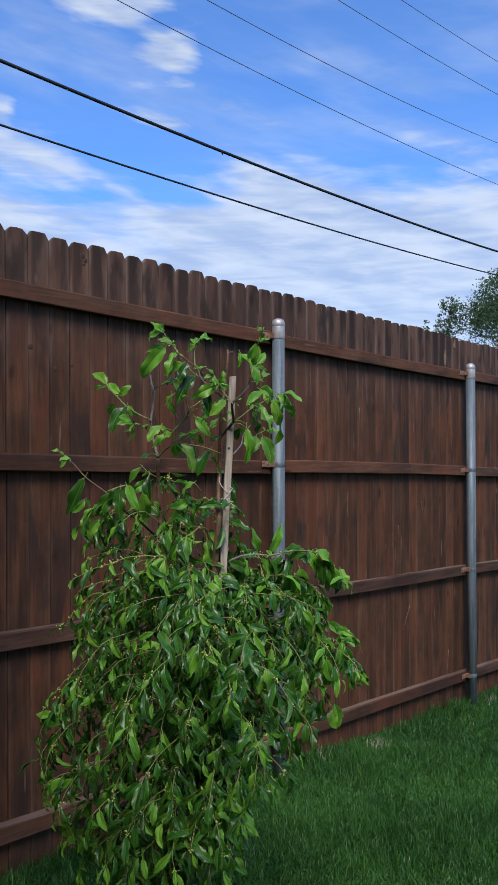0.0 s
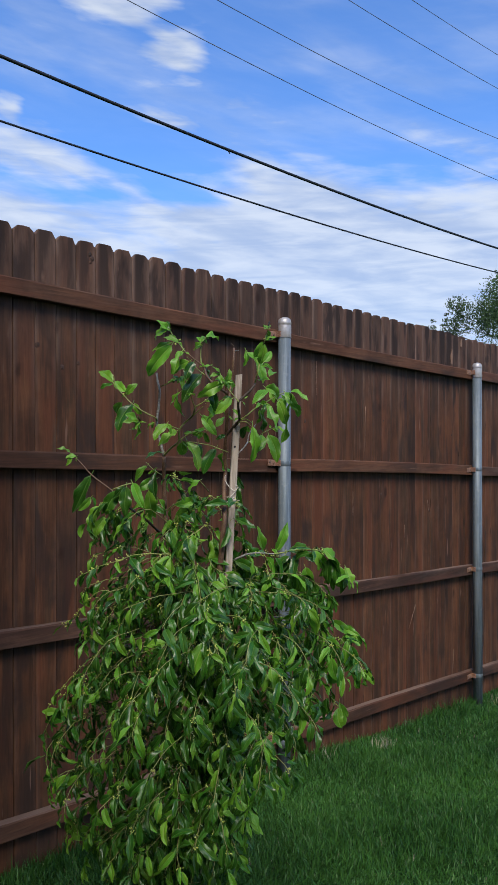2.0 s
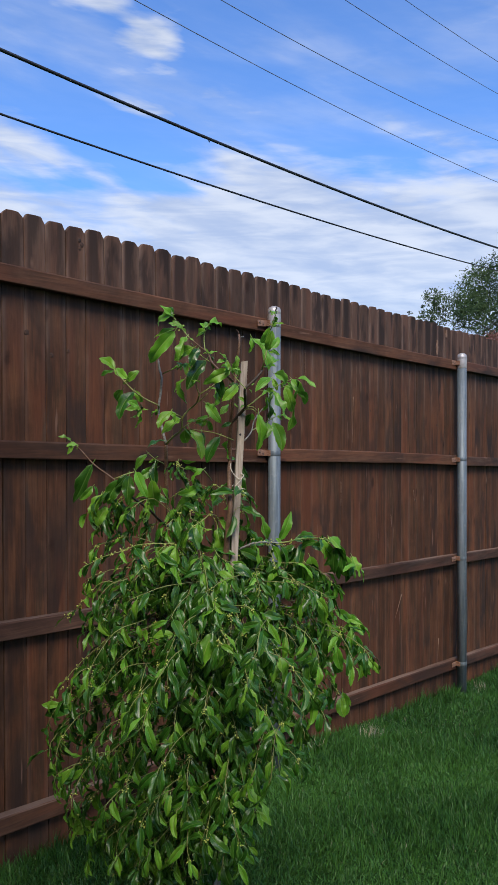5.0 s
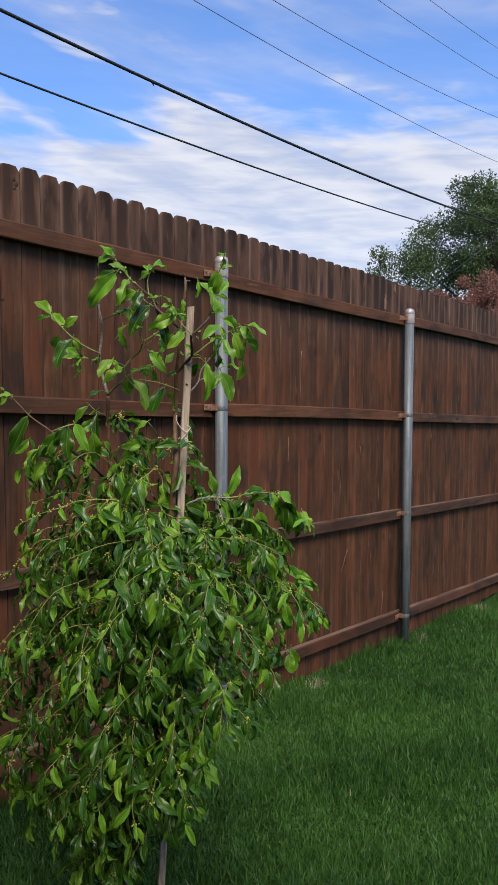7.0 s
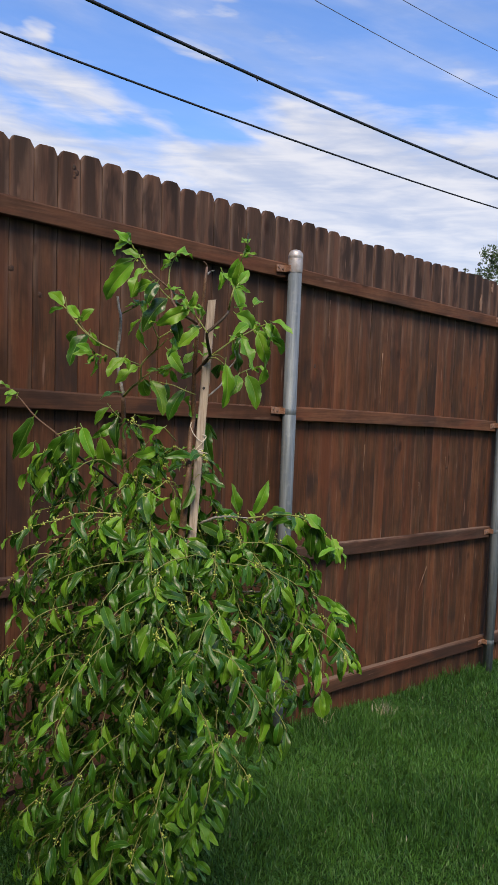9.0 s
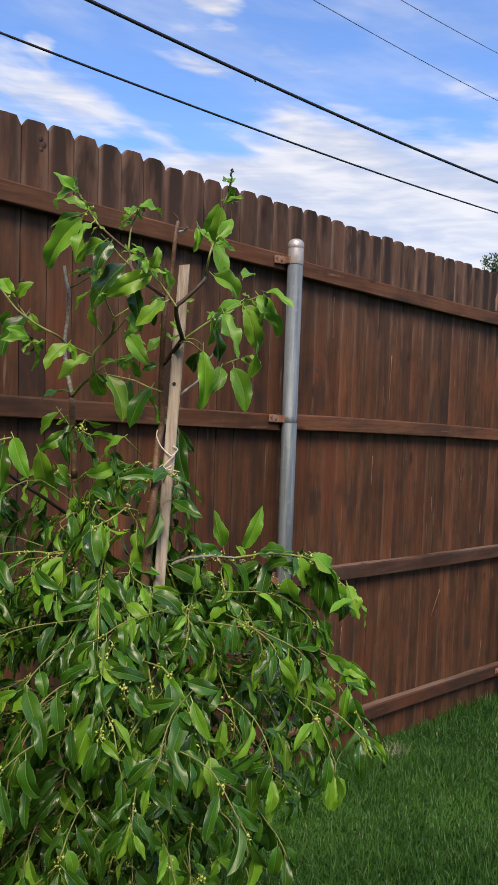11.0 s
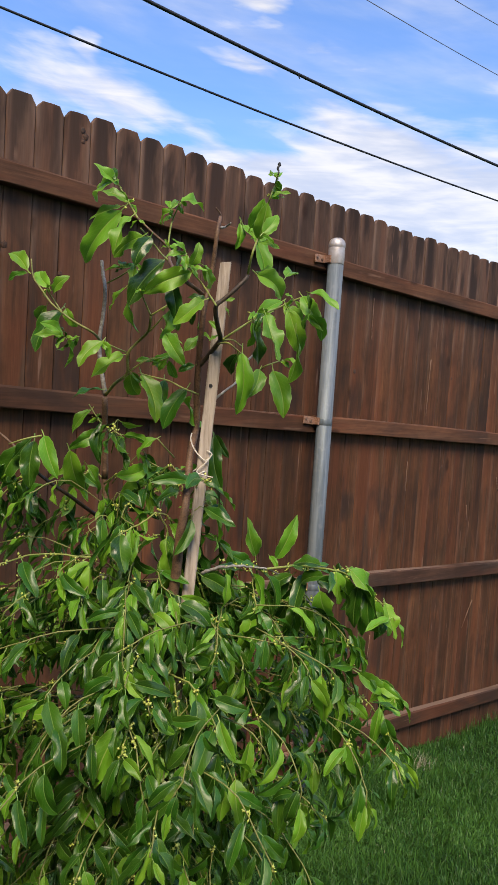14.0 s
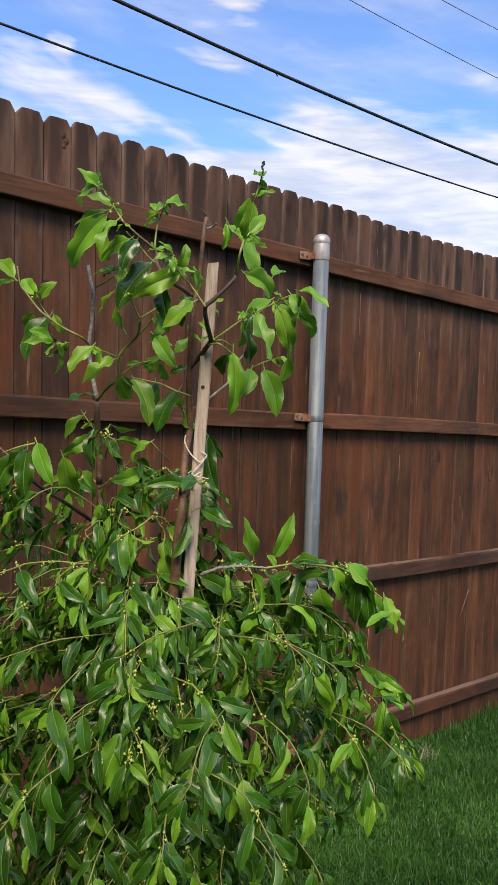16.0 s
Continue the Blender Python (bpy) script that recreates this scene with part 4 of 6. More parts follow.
def placed_leaves(rows):
    """Single leaves from stalk to tip: y young and m mature ones that show their face, n ones seen on edge."""
    for a, b, look_of in rows:
        a, b = Vector(a), Vector(b)
        way = b - a
        up = TO_EYE * 0.9 + Vector((rng.uniform(-0.5, 0.5), rng.uniform(-0.5, 0.5), rng.uniform(0.0, 0.9)))
        if look_of == "n":
            up = up + way.cross(TO_EYE).normalized() * rng.choice((-1.6, 1.6))
        kind = "mature" if look_of == "m" else "young"
        add_leaf(a - way * 0.13, way, up, way.length * 1.17, kind, True, 1.12 if way.length < 0.055 else 1.02 if way.length < 0.072 else 0.84, True)
        # a smaller leaf often sits in the same axil
        if a.z > 1.42 and rng.random() < 0.5:
            side = way.cross(TO_EYE).normalized() * way.length * rng.choice((-1, 1))
            add_leaf(a - way * 0.1, way * rng.uniform(0.2, 0.7) + side * rng.uniform(0.3, 0.8) + Vector((0, 0, rng.uniform(-0.02, 0.005))), up, way.length * rng.uniform(0.45, 0.75), "mature" if rng.random() < 0.3 else "young", True, 1.0, True)


def node_tufts(points):
    """Young leaves unfolding at a node."""
    for p in points:
        for _ in range(rng.randrange(2, 5)):
            d = Vector((rng.gauss(0, 1), rng.gauss(0, 1), rng.gauss(0.2, 0.8)))
            add_leaf(p, d, TO_EYE + Vector((rng.gauss(0, 0.5), rng.gauss(0, 0.5), 0.6)), rng.uniform(0.012, 0.027), "young", False, 1.0, True)
        flower(Vector(p), rng.randrange(0, 3))


def flower(p, k):
    for _ in range(k):
        FLOWERS.append((p + Vector((rng.gauss(0, 0.0032), rng.gauss(0, 0.0032), rng.gauss(0, 0.0030))), rng.uniform(0.0012, 0.0019)))


def withered_tip(points):
    """The dried, curled end of the tallest shoot."""
    line = smooth_line([Vector(p) - BASE for p in points], 4)
    part("withered_tip", tube(bmesh.new(), line, 0.0008, 0.0018, 6, 0.3), dry_leaf, sapling, "black withered shoot tip", True)


def shoot(points, n, size, bloom, mat, r, free=True, tip_young=True, lead=0.1):
    """A drooping shoot with alternate hanging leaves and flower clusters in their axils."""
    line = smooth_line(points, 6)
    # zigzag from leaf to leaf
    zig = [p + Vector((rng.gauss(0, 0.0006), rng.gauss(0, 0.0006), rng.gauss(0, 0.0005))) for p in line]
    if free:
        part("shoot", tube(bmesh.new(), [p - BASE for p in zig], r, 0.0007, 6, 0.05), mat, sapling, smooth=True)
    else:
        TWIGS.append((zig, r))
    total = len(zig) - 1
    for i in range(n):
        u = lead + (1 - lead) * (i + rng.uniform(0.2, 0.8)) / n
        k = min(int(u * total), total - 1)
        p = zig[k].lerp(zig[k + 1], u * total - k)
        way = (zig[k + 1] - zig[k]).normalized()
        out = (Vector((p.x, p.y, 0)) - Vector((1.25, 1.366, 0)))
        out = out.normalized() if out.length > 0.02 else TO_EYE
        side = way.cross(Vector((0, 0, 1)))
        side = (side.normalized() if side.length > 0.1 else Vector((out.y, -out.x, 0))) * (1 if i % 2 else -1)
        hang = rng.uniform(-0.1, 1.3)
        d = way * rng.uniform(0.2, 0.9) + side * rng.uniform(0.35, 1.2) + Vector((0, 0, -hang)) + out * rng.uniform(-0.1, 0.4)
        up = out * rng.uniform(0.2, 1.0) + Vector((0, 0, rng.uniform(0.3, 1.2))) + side * rng.uniform(-0.9, 0.9)
        kind = "young" if (tip_young and u > 0.84) or rng.random() < 0.20 else "mature"
        s = size * rng.uniform(0.58, 1.02) * (1.0 if u < 0.85 else 0.85)
        add_leaf(p + d.normalized() * 0.004, d, up, s, kind, free)
        if rng.random() < bloom * 0.75:
            flower(p, rng.randrange(4, 9))


# the stems, the leaves of the open top, then the arching shoots of the lower crown
stem("trunk", [(1.248, 1.329, 1.440), (1.271, 1.356, 1.514), (1.288, 1.371, 1.544), (1.279, 1.361, 1.598), (1.271, 1.350, 1.631), (1.257, 1.327, 1.692), (1.269, 1.331, 1.744), (1.266, 1.319, 1.799), (1.281, 1.335, 1.822)], 0.0056, 0.0023, bark_brown)
stem("trunk", [(1.284, 1.339, 1.820), (1.281, 1.336, 1.827), (1.274, 1.337, 1.833)], 0.0014, 0.0009, bark_brown)
stem("twig", [(1.294, 1.349, 1.813), (1.321, 1.375, 1.823), (1.307, 1.347, 1.821)], 0.0018, 0.0012, bark_grey)
stem("branch", [(1.272, 1.350, 1.629), (1.274, 1.337, 1.640), (1.271, 1.310, 1.658), (1.272, 1.307, 1.664), (1.250, 1.286, 1.679), (1.237, 1.274, 1.698), (1.243, 1.268, 1.707), (1.252, 1.259, 1.719), (1.263, 1.253, 1.733), (1.267, 1.254, 1.739)], 0.0034, 0.0024, bark_dark)
stem("branch", [(1.267, 1.254, 1.739), (1.257, 1.235, 1.761), (1.268, 1.241, 1.780), (1.292, 1.259, 1.813), (1.281, 1.238, 1.830), (1.286, 1.237, 1.846), (1.279, 1.224, 1.855)], 0.0016, 0.0008, bark_green)
stem("branch", [(1.273, 1.308, 1.661), (1.282, 1.293, 1.673), (1.303, 1.291, 1.687), (1.313, 1.271, 1.699), (1.337, 1.271, 1.710), (1.348, 1.257, 1.719), (1.352, 1.246, 1.723)], 0.0015, 0.0010, bark_green)
stem("twig", [(1.268, 1.306, 1.657), (1.259, 1.275, 1.657), (1.273, 1.276, 1.651), (1.283, 1.277, 1.646)], 0.0012, 0.0008, bark_green)
stem("twig", [(1.272, 1.309, 1.660), (1.287, 1.303, 1.664), (1.304, 1.301, 1.656)], 0.0012, 0.0008, bark_green)
stem("twig", [(1.285, 1.329, 1.586), (1.301, 1.328, 1.598), (1.338, 1.351, 1.612), (1.344, 1.351, 1.632), (1.370, 1.362, 1.648), (1.378, 1.354, 1.663)], 0.0018, 0.0012, bark_grey)
stem("twig", [(1.345, 1.356, 1.612), (1.374, 1.359, 1.623), (1.362, 1.321, 1.635), (1.389, 1.323, 1.644)], 0.0013, 0.0009, bark_green)
stem("branch", [(1.278, 1.346, 1.717), (1.236, 1.319, 1.724), (1.200, 1.299, 1.730), (1.221, 1.356, 1.757), (1.243, 1.394, 1.782), (1.224, 1.404, 1.799), (1.206, 1.416, 1.817)], 0.0030, 0.0014, bark_brown)
stem("branch", [(1.206, 1.416, 1.817), (1.209, 1.445, 1.841), (1.205, 1.466, 1.865)], 0.0014, 0.0009, bark_green)
stem("branch", [(1.258, 1.420, 1.791), (1.273, 1.440, 1.820), (1.280, 1.444, 1.837), (1.281, 1.430, 1.856)], 0.0014, 0.0009, bark_green)
stem("twig", [(1.233, 1.268, 1.699), (1.240, 1.307, 1.727), (1.213, 1.293, 1.738), (1.199, 1.291, 1.757)], 0.0012, 0.0009, bark_green)
stem("twig", [(1.234, 1.379, 1.763), (1.246, 1.419, 1.779), (1.230, 1.421, 1.794), (1.208, 1.411, 1.804)], 0.0013, 0.0009, bark_green)
stem("limb", [(1.246, 1.542, 1.453), (1.239, 1.535, 1.514), (1.226, 1.519, 1.577)], 0.0050, 0.0042, bark_brown)
stem("limb", [(1.231, 1.526, 1.580), (1.228, 1.539, 1.623), (1.231, 1.553, 1.661), (1.232, 1.547, 1.698), (1.229, 1.539, 1.735), (1.228, 1.545, 1.755), (1.224, 1.545, 1.778)], 0.0034, 0.0024, bark_grey)
stem("twig", [(1.231, 1.537, 1.745), (1.237, 1.513, 1.753), (1.234, 1.480, 1.759)], 0.0014, 0.0009, bark_green)
stem("branch", [(1.231, 1.526, 1.580), (1.232, 1.499, 1.599), (1.240, 1.481, 1.614), (1.230, 1.465, 1.641), (1.239, 1.454, 1.659), (1.240, 1.430, 1.673), (1.228, 1.406, 1.692)], 0.0026, 0.0017, twig_bark)
stem("twig", [(1.228, 1.406, 1.692), (1.237, 1.389, 1.703), (1.254, 1.382, 1.716)], 0.0013, 0.0009, bark_green)
stem("twig", [(1.244, 1.434, 1.673), (1.245, 1.417, 1.683), (1.240, 1.393, 1.693)], 0.0013, 0.0009, bark_green)
stem("twig", [(1.228, 1.406, 1.692), (1.217, 1.402, 1.705), (1.196, 1.384, 1.720)], 0.0012, 0.0008, bark_green)
stem("twig", [(1.233, 1.469, 1.642), (1.206, 1.456, 1.647), (1.182, 1.454, 1.654)], 0.0013, 0.0008, bark_green)
stem("twig", [(1.244, 1.484, 1.616), (1.252, 1.465, 1.629), (1.263, 1.458, 1.636), (1.290, 1.443, 1.642)], 0.0013, 0.0008, bark_green)
stem("twig", [(1.261, 1.332, 1.591), (1.230, 1.324, 1.598), (1.232, 1.359, 1.606), (1.211, 1.367, 1.610), (1.239, 1.449, 1.615)], 0.0012, 0.0008, bark_green)
stem("branch", [(1.234, 1.557, 1.662), (1.199, 1.514, 1.669), (1.179, 1.524, 1.680), (1.167, 1.536, 1.690), (1.150, 1.546, 1.705), (1.145, 1.575, 1.728), (1.141, 1.593, 1.745), (1.139, 1.599, 1.771)], 0.0020, 0.0010, twig_bark)
stem("twig", [(1.166, 1.542, 1.692), (1.177, 1.597, 1.715), (1.156, 1.578, 1.727)], 0.0012, 0.0008, bark_green)
stem("limb", [(1.273, 1.561, 1.374), (1.233, 1.553, 1.400), (1.185, 1.531, 1.430), (1.153, 1.531, 1.451), (1.127, 1.539, 1.472)], 0.0034, 0.0022, bark_dark)
stem("branch", [(1.126, 1.540, 1.476), (1.107, 1.559, 1.503), (1.076, 1.590, 1.536), (1.053, 1.612, 1.571), (1.044, 1.621, 1.578)], 0.0022, 0.0011, bark_brown)
stem("twig", [(1.129, 1.512, 1.520), (1.109, 1.519, 1.515), (1.092, 1.535, 1.506)], 0.0014, 0.0009, bark_green)
stem("twig", [(1.293, 1.600, 1.512), (1.239, 1.537, 1.531), (1.260, 1.602, 1.542), (1.268, 1.648, 1.561)], 0.0012, 0.0009, bark_green)
stem("limb", [(1.281, 1.605, 1.284), (1.253, 1.510, 1.299), (1.270, 1.480, 1.282), (1.269, 1.404, 1.272), (1.295, 1.402, 1.249)], 0.0036, 0.0030, bark_grey)
stem("limb", [(1.130, 1.599, 1.115), (1.153, 1.572, 1.135), (1.191, 1.546, 1.120), (1.234, 1.530, 1.120)], 0.0030, 0.0022, bark_grey)
stem("limb", [(1.079, 1.493, 0.822), (1.090, 1.481, 0.840), (1.114, 1.458, 0.855), (1.143, 1.430, 0.850), (1.172, 1.401, 0.827)], 0.0026, 0.0020, bark_grey)
stem("twig", [(1.313, 1.457, 1.494), (1.290, 1.446, 1.509), (1.275, 1.446, 1.523)], 0.0012, 0.0009, bark_green)
placed_leaves([((1.198, 1.458, 1.866), (1.166, 1.451, 1.889), "y"), ((1.188, 1.453, 1.867), (1.158, 1.494, 1.860), "y"), ((1.183, 1.409, 1.834), (1.155, 1.422, 1.847), "y"), ((1.211, 1.470, 1.836), (1.152, 1.486, 1.762), "y"), ((1.192, 1.408, 1.815), (1.144, 1.406, 1.782), "y"), ((1.208, 1.403, 1.793), (1.178, 1.439, 1.771), "y"), ((1.212, 1.391, 1.791), (1.192, 1.383, 1.754), "m"), ((1.240, 1.398, 1.767), (1.184, 1.401, 1.713), "m")])
placed_leaves([((1.211, 1.291, 1.737), (1.161, 1.314, 1.710), "y"), ((1.239, 1.481, 1.728), (1.228, 1.474, 1.673), "n"), ((1.193, 1.417, 1.724), (1.178, 1.445, 1.703), "y"), ((1.197, 1.431, 1.752), (1.171, 1.433, 1.753), "n"), ((1.198, 1.436, 1.754), (1.200, 1.447, 1.773), "y"), ((1.222, 1.444, 1.763), (1.196, 1.425, 1.748), "y"), ((1.129, 1.586, 1.752), (1.110, 1.622, 1.791), "y"), ((1.161, 1.581, 1.731), (1.155, 1.621, 1.769), "y")])
placed_leaves([((1.174, 1.595, 1.727), (1.160, 1.570, 1.751), "y"), ((1.186, 1.591, 1.703), (1.141, 1.584, 1.647), "m"), ((1.171, 1.611, 1.707), (1.164, 1.637, 1.676), "y"), ((1.162, 1.534, 1.660), (1.127, 1.526, 1.673), "y"), ((1.168, 1.541, 1.660), (1.139, 1.528, 1.681), "y"), ((1.194, 1.578, 1.658), (1.212, 1.596, 1.616), "n"), ((1.181, 1.449, 1.654), (1.146, 1.445, 1.624), "y"), ((1.227, 1.471, 1.639), (1.174, 1.476, 1.629), "y")])
placed_leaves([((1.145, 1.449, 1.656), (1.137, 1.472, 1.653), "y"), ((1.224, 1.523, 1.588), (1.178, 1.523, 1.587), "m"), ((1.281, 1.430, 1.857), (1.326, 1.419, 1.869), "y"), ((1.259, 1.420, 1.837), (1.256, 1.462, 1.833), "y"), ((1.268, 1.431, 1.845), (1.279, 1.438, 1.867), "y"), ((1.265, 1.431, 1.844), (1.262, 1.442, 1.861), "y"), ((1.247, 1.397, 1.785), (1.282, 1.405, 1.755), "m"), ((1.188, 1.260, 1.739), (1.184, 1.239, 1.755), "y")])
placed_leaves([((1.236, 1.296, 1.744), (1.266, 1.308, 1.730), "y"), ((1.202, 1.324, 1.728), (1.197, 1.308, 1.683), "m"), ((1.225, 1.283, 1.705), (1.180, 1.282, 1.690), "y"), ((1.253, 1.341, 1.706), (1.253, 1.349, 1.678), "m"), ((1.232, 1.358, 1.699), (1.234, 1.339, 1.678), "y"), ((1.218, 1.340, 1.696), (1.198, 1.315, 1.660), "n"), ((1.257, 1.416, 1.672), (1.262, 1.370, 1.640), "y"), ((1.267, 1.379, 1.648), (1.281, 1.370, 1.674), "y")])
placed_leaves([((1.272, 1.467, 1.628), (1.276, 1.443, 1.651), "y"), ((1.273, 1.469, 1.638), (1.285, 1.453, 1.631), "y"), ((1.275, 1.429, 1.635), (1.293, 1.429, 1.607), "y"), ((1.249, 1.328, 1.628), (1.230, 1.336, 1.621), "m"), ((1.258, 1.472, 1.614), (1.267, 1.428, 1.558), "y"), ((1.235, 1.464, 1.613), (1.258, 1.481, 1.574), "y"), ((1.305, 1.484, 1.608), (1.287, 1.455, 1.562), "m"), ((1.303, 1.421, 1.597), (1.261, 1.425, 1.548), "m")])
placed_leaves([((1.267, 1.356, 1.588), (1.272, 1.386, 1.535), "y"), ((1.304, 1.316, 1.814), (1.311, 1.264, 1.756), "y"), ((1.268, 1.239, 1.780), (1.251, 1.216, 1.811), "y"), ((1.269, 1.257, 1.796), (1.261, 1.226, 1.817), "y"), ((1.249, 1.209, 1.780), (1.265, 1.200, 1.805), "y"), ((1.448, 1.387, 1.774), (1.471, 1.395, 1.806), "y"), ((1.305, 1.250, 1.749), (1.306, 1.282, 1.759), "y"), ((1.206, 1.163, 1.723), (1.253, 1.160, 1.702), "y")])
placed_leaves([((1.328, 1.206, 1.723), (1.333, 1.161, 1.718), "y"), ((1.339, 1.232, 1.722), (1.338, 1.190, 1.690), "y"), ((1.326, 1.242, 1.703), (1.338, 1.210, 1.657), "y"), ((1.329, 1.204, 1.697), (1.360, 1.215, 1.677), "y"), ((1.274, 1.224, 1.691), (1.270, 1.183, 1.647), "y"), ((1.275, 1.246, 1.682), (1.311, 1.250, 1.637), "m"), ((1.308, 1.206, 1.674), (1.337, 1.215, 1.615), "n"), ((1.453, 1.397, 1.739), (1.406, 1.396, 1.716), "y")])
placed_leaves([((1.294, 1.289, 1.648), (1.273, 1.261, 1.578), "y"), ((1.332, 1.347, 1.649), (1.337, 1.379, 1.613), "m"), ((1.335, 1.300, 1.629), (1.307, 1.282, 1.600), "y"), ((1.377, 1.321, 1.630), (1.367, 1.285, 1.575), "y"), ((1.400, 1.323, 1.646), (1.398, 1.286, 1.648), "y"), ((1.331, 1.387, 1.532), (1.321, 1.349, 1.468), "m"), ((1.326, 1.383, 1.455), (1.328, 1.364, 1.435), "m"), ((1.257, 1.283, 1.709), (1.264, 1.274, 1.714), "y")])
placed_leaves([((1.255, 1.279, 1.700), (1.259, 1.272, 1.692), "y"), ((1.274, 1.652, 1.552), (1.239, 1.660, 1.520), "y"), ((1.287, 1.635, 1.533), (1.261, 1.612, 1.474), "m"), ((1.298, 1.647, 1.517), (1.241, 1.653, 1.489), "y"), ((1.131, 1.510, 1.520), (1.131, 1.466, 1.477), "y"), ((1.123, 1.523, 1.512), (1.109, 1.506, 1.450), "m"), ((1.161, 1.492, 1.502), (1.191, 1.499, 1.431), "y"), ((1.186, 1.486, 1.481), (1.226, 1.488, 1.443), "y")])
placed_leaves([((1.265, 1.433, 1.524), (1.227, 1.444, 1.508), "y"), ((1.272, 1.457, 1.481), (1.226, 1.471, 1.474), "y"), ((1.314, 1.494, 1.457), (1.240, 1.516, 1.431), "y"), ((1.249, 1.489, 1.435), (1.252, 1.500, 1.406), "y"), ((1.208, 1.473, 1.433), (1.203, 1.475, 1.413), "y"), ((1.274, 1.496, 1.443), (1.258, 1.504, 1.408), "m"), ((1.228, 1.510, 1.429), (1.241, 1.496, 1.392), "m"), ((1.073, 1.593, 1.536), (1.027, 1.621, 1.456), "m")])
placed_leaves([((1.039, 1.626, 1.589), (1.019, 1.630, 1.611), "y"), ((1.042, 1.623, 1.581), (1.027, 1.622, 1.562), "y"), ((1.049, 1.616, 1.581), (1.027, 1.622, 1.579), "y"), ((1.073, 1.592, 1.487), (1.046, 1.602, 1.458), "y"), ((1.119, 1.547, 1.503), (1.095, 1.553, 1.445), "m"), ((1.105, 1.561, 1.461), (1.108, 1.541, 1.404), "m"), ((1.087, 1.579, 1.467), (1.060, 1.588, 1.417), "y"), ((1.096, 1.570, 1.441), (1.078, 1.570, 1.398), "y")])
placed_leaves([((1.128, 1.538, 1.435), (1.132, 1.517, 1.414), "m")])
shoot([(1.296, 1.385, 1.372), (1.317, 1.378, 1.338), (1.351, 1.391, 1.280), (1.362, 1.393, 1.214)], 10, 0.066, 0.5, bark_green, 0.0013)
shoot([(1.286, 1.382, 1.365), (1.282, 1.399, 1.309), (1.271, 1.400, 1.254), (1.263, 1.405, 1.213)], 10, 0.066, 0.5, bark_green, 0.0013)
shoot([(1.283, 1.382, 1.362), (1.293, 1.373, 1.302), (1.310, 1.372, 1.239), (1.319, 1.373, 1.179)], 11, 0.066, 0.5, bark_green, 0.0013)
shoot([(1.260, 1.342, 1.441), (1.283, 1.357, 1.414), (1.283, 1.361, 1.378), (1.299, 1.398, 1.332)], 9, 0.066, 0.4, bark_green, 0.0013)
shoot([(1.289, 1.398, 1.390), (1.290, 1.371, 1.387), (1.315, 1.385, 1.341), (1.330, 1.406, 1.292)], 9, 0.066, 0.4, bark_green, 0.0013)
shoot([(1.253, 1.323, 1.162), (1.284, 1.293, 1.125), (1.297, 1.280, 1.063), (1.301, 1.275, 0.988)], 10, 0.066, 0.5, bark_green, 0.0013)
shoot([(1.240, 1.336, 1.100), (1.226, 1.349, 1.026), (1.230, 1.345, 0.939), (1.225, 1.349, 0.852)], 10, 0.066, 0.5, bark_green, 0.0013)
shoot([(1.213, 1.363, 1.100), (1.177, 1.397, 1.063), (1.159, 1.415, 0.989), (1.154, 1.419, 0.914)], 10, 0.066, 0.5, bark_green, 0.0013)
shoot([(1.252, 1.323, 0.902), (1.266, 1.308, 0.852), (1.273, 1.301, 0.790), (1.277, 1.297, 0.728)], 9, 0.066, 0.5, bark_green, 0.0013)
shoot([(1.234, 1.341, 0.877), (1.251, 1.323, 0.815), (1.255, 1.319, 0.753), (1.250, 1.323, 0.678)], 9, 0.066, 0.5, bark_green, 0.0013)
shoot([(1.246, 1.542, 1.453), (1.233, 1.558, 1.462), (1.205, 1.548, 1.454), (1.203, 1.569, 1.425)], 9, 0.062, 0.4, bark_green, 0.0013)
shoot([(1.241, 1.533, 1.446), (1.245, 1.495, 1.469), (1.273, 1.493, 1.475), (1.293, 1.477, 1.460)], 9, 0.062, 0.4, bark_green, 0.0013)
shoot([(1.273, 1.561, 1.374), (1.271, 1.510, 1.426), (1.272, 1.458, 1.455), (1.312, 1.466, 1.435)], 9, 0.062, 0.5, bark_green, 0.0013)
shoot([(1.276, 1.363, 1.437), (1.270, 1.377, 1.474), (1.270, 1.400, 1.490), (1.259, 1.411, 1.477)], 9, 0.062, 0.5, bark_green, 0.0013)
shoot([(1.153, 1.531, 1.451), (1.141, 1.541, 1.440), (1.146, 1.578, 1.410), (1.144, 1.603, 1.372)], 9, 0.062, 0.4, bark_green, 0.0013)
shoot([(1.185, 1.531, 1.430), (1.188, 1.564, 1.401), (1.162, 1.574, 1.384), (1.157, 1.621, 1.346)], 9, 0.062, 0.4, bark_green, 0.0013)
shoot([(1.233, 1.553, 1.400), (1.222, 1.566, 1.385), (1.195, 1.575, 1.360), (1.184, 1.616, 1.313)], 9, 0.062, 0.4, bark_green, 0.0013)
shoot([(1.305, 1.427, 1.374), (1.265, 1.426, 1.387), (1.233, 1.432, 1.360), (1.229, 1.453, 1.319)], 9, 0.062, 0.6, bark_green, 0.0013)
shoot([(1.261, 1.352, 1.416), (1.268, 1.332, 1.438), (1.283, 1.334, 1.448), (1.328, 1.369, 1.424)], 9, 0.062, 0.5, bark_green, 0.0013)
shoot([(1.277, 1.360, 1.452), (1.261, 1.314, 1.482), (1.293, 1.335, 1.471)], 8, 0.062, 0.4, bark_green, 0.0013)
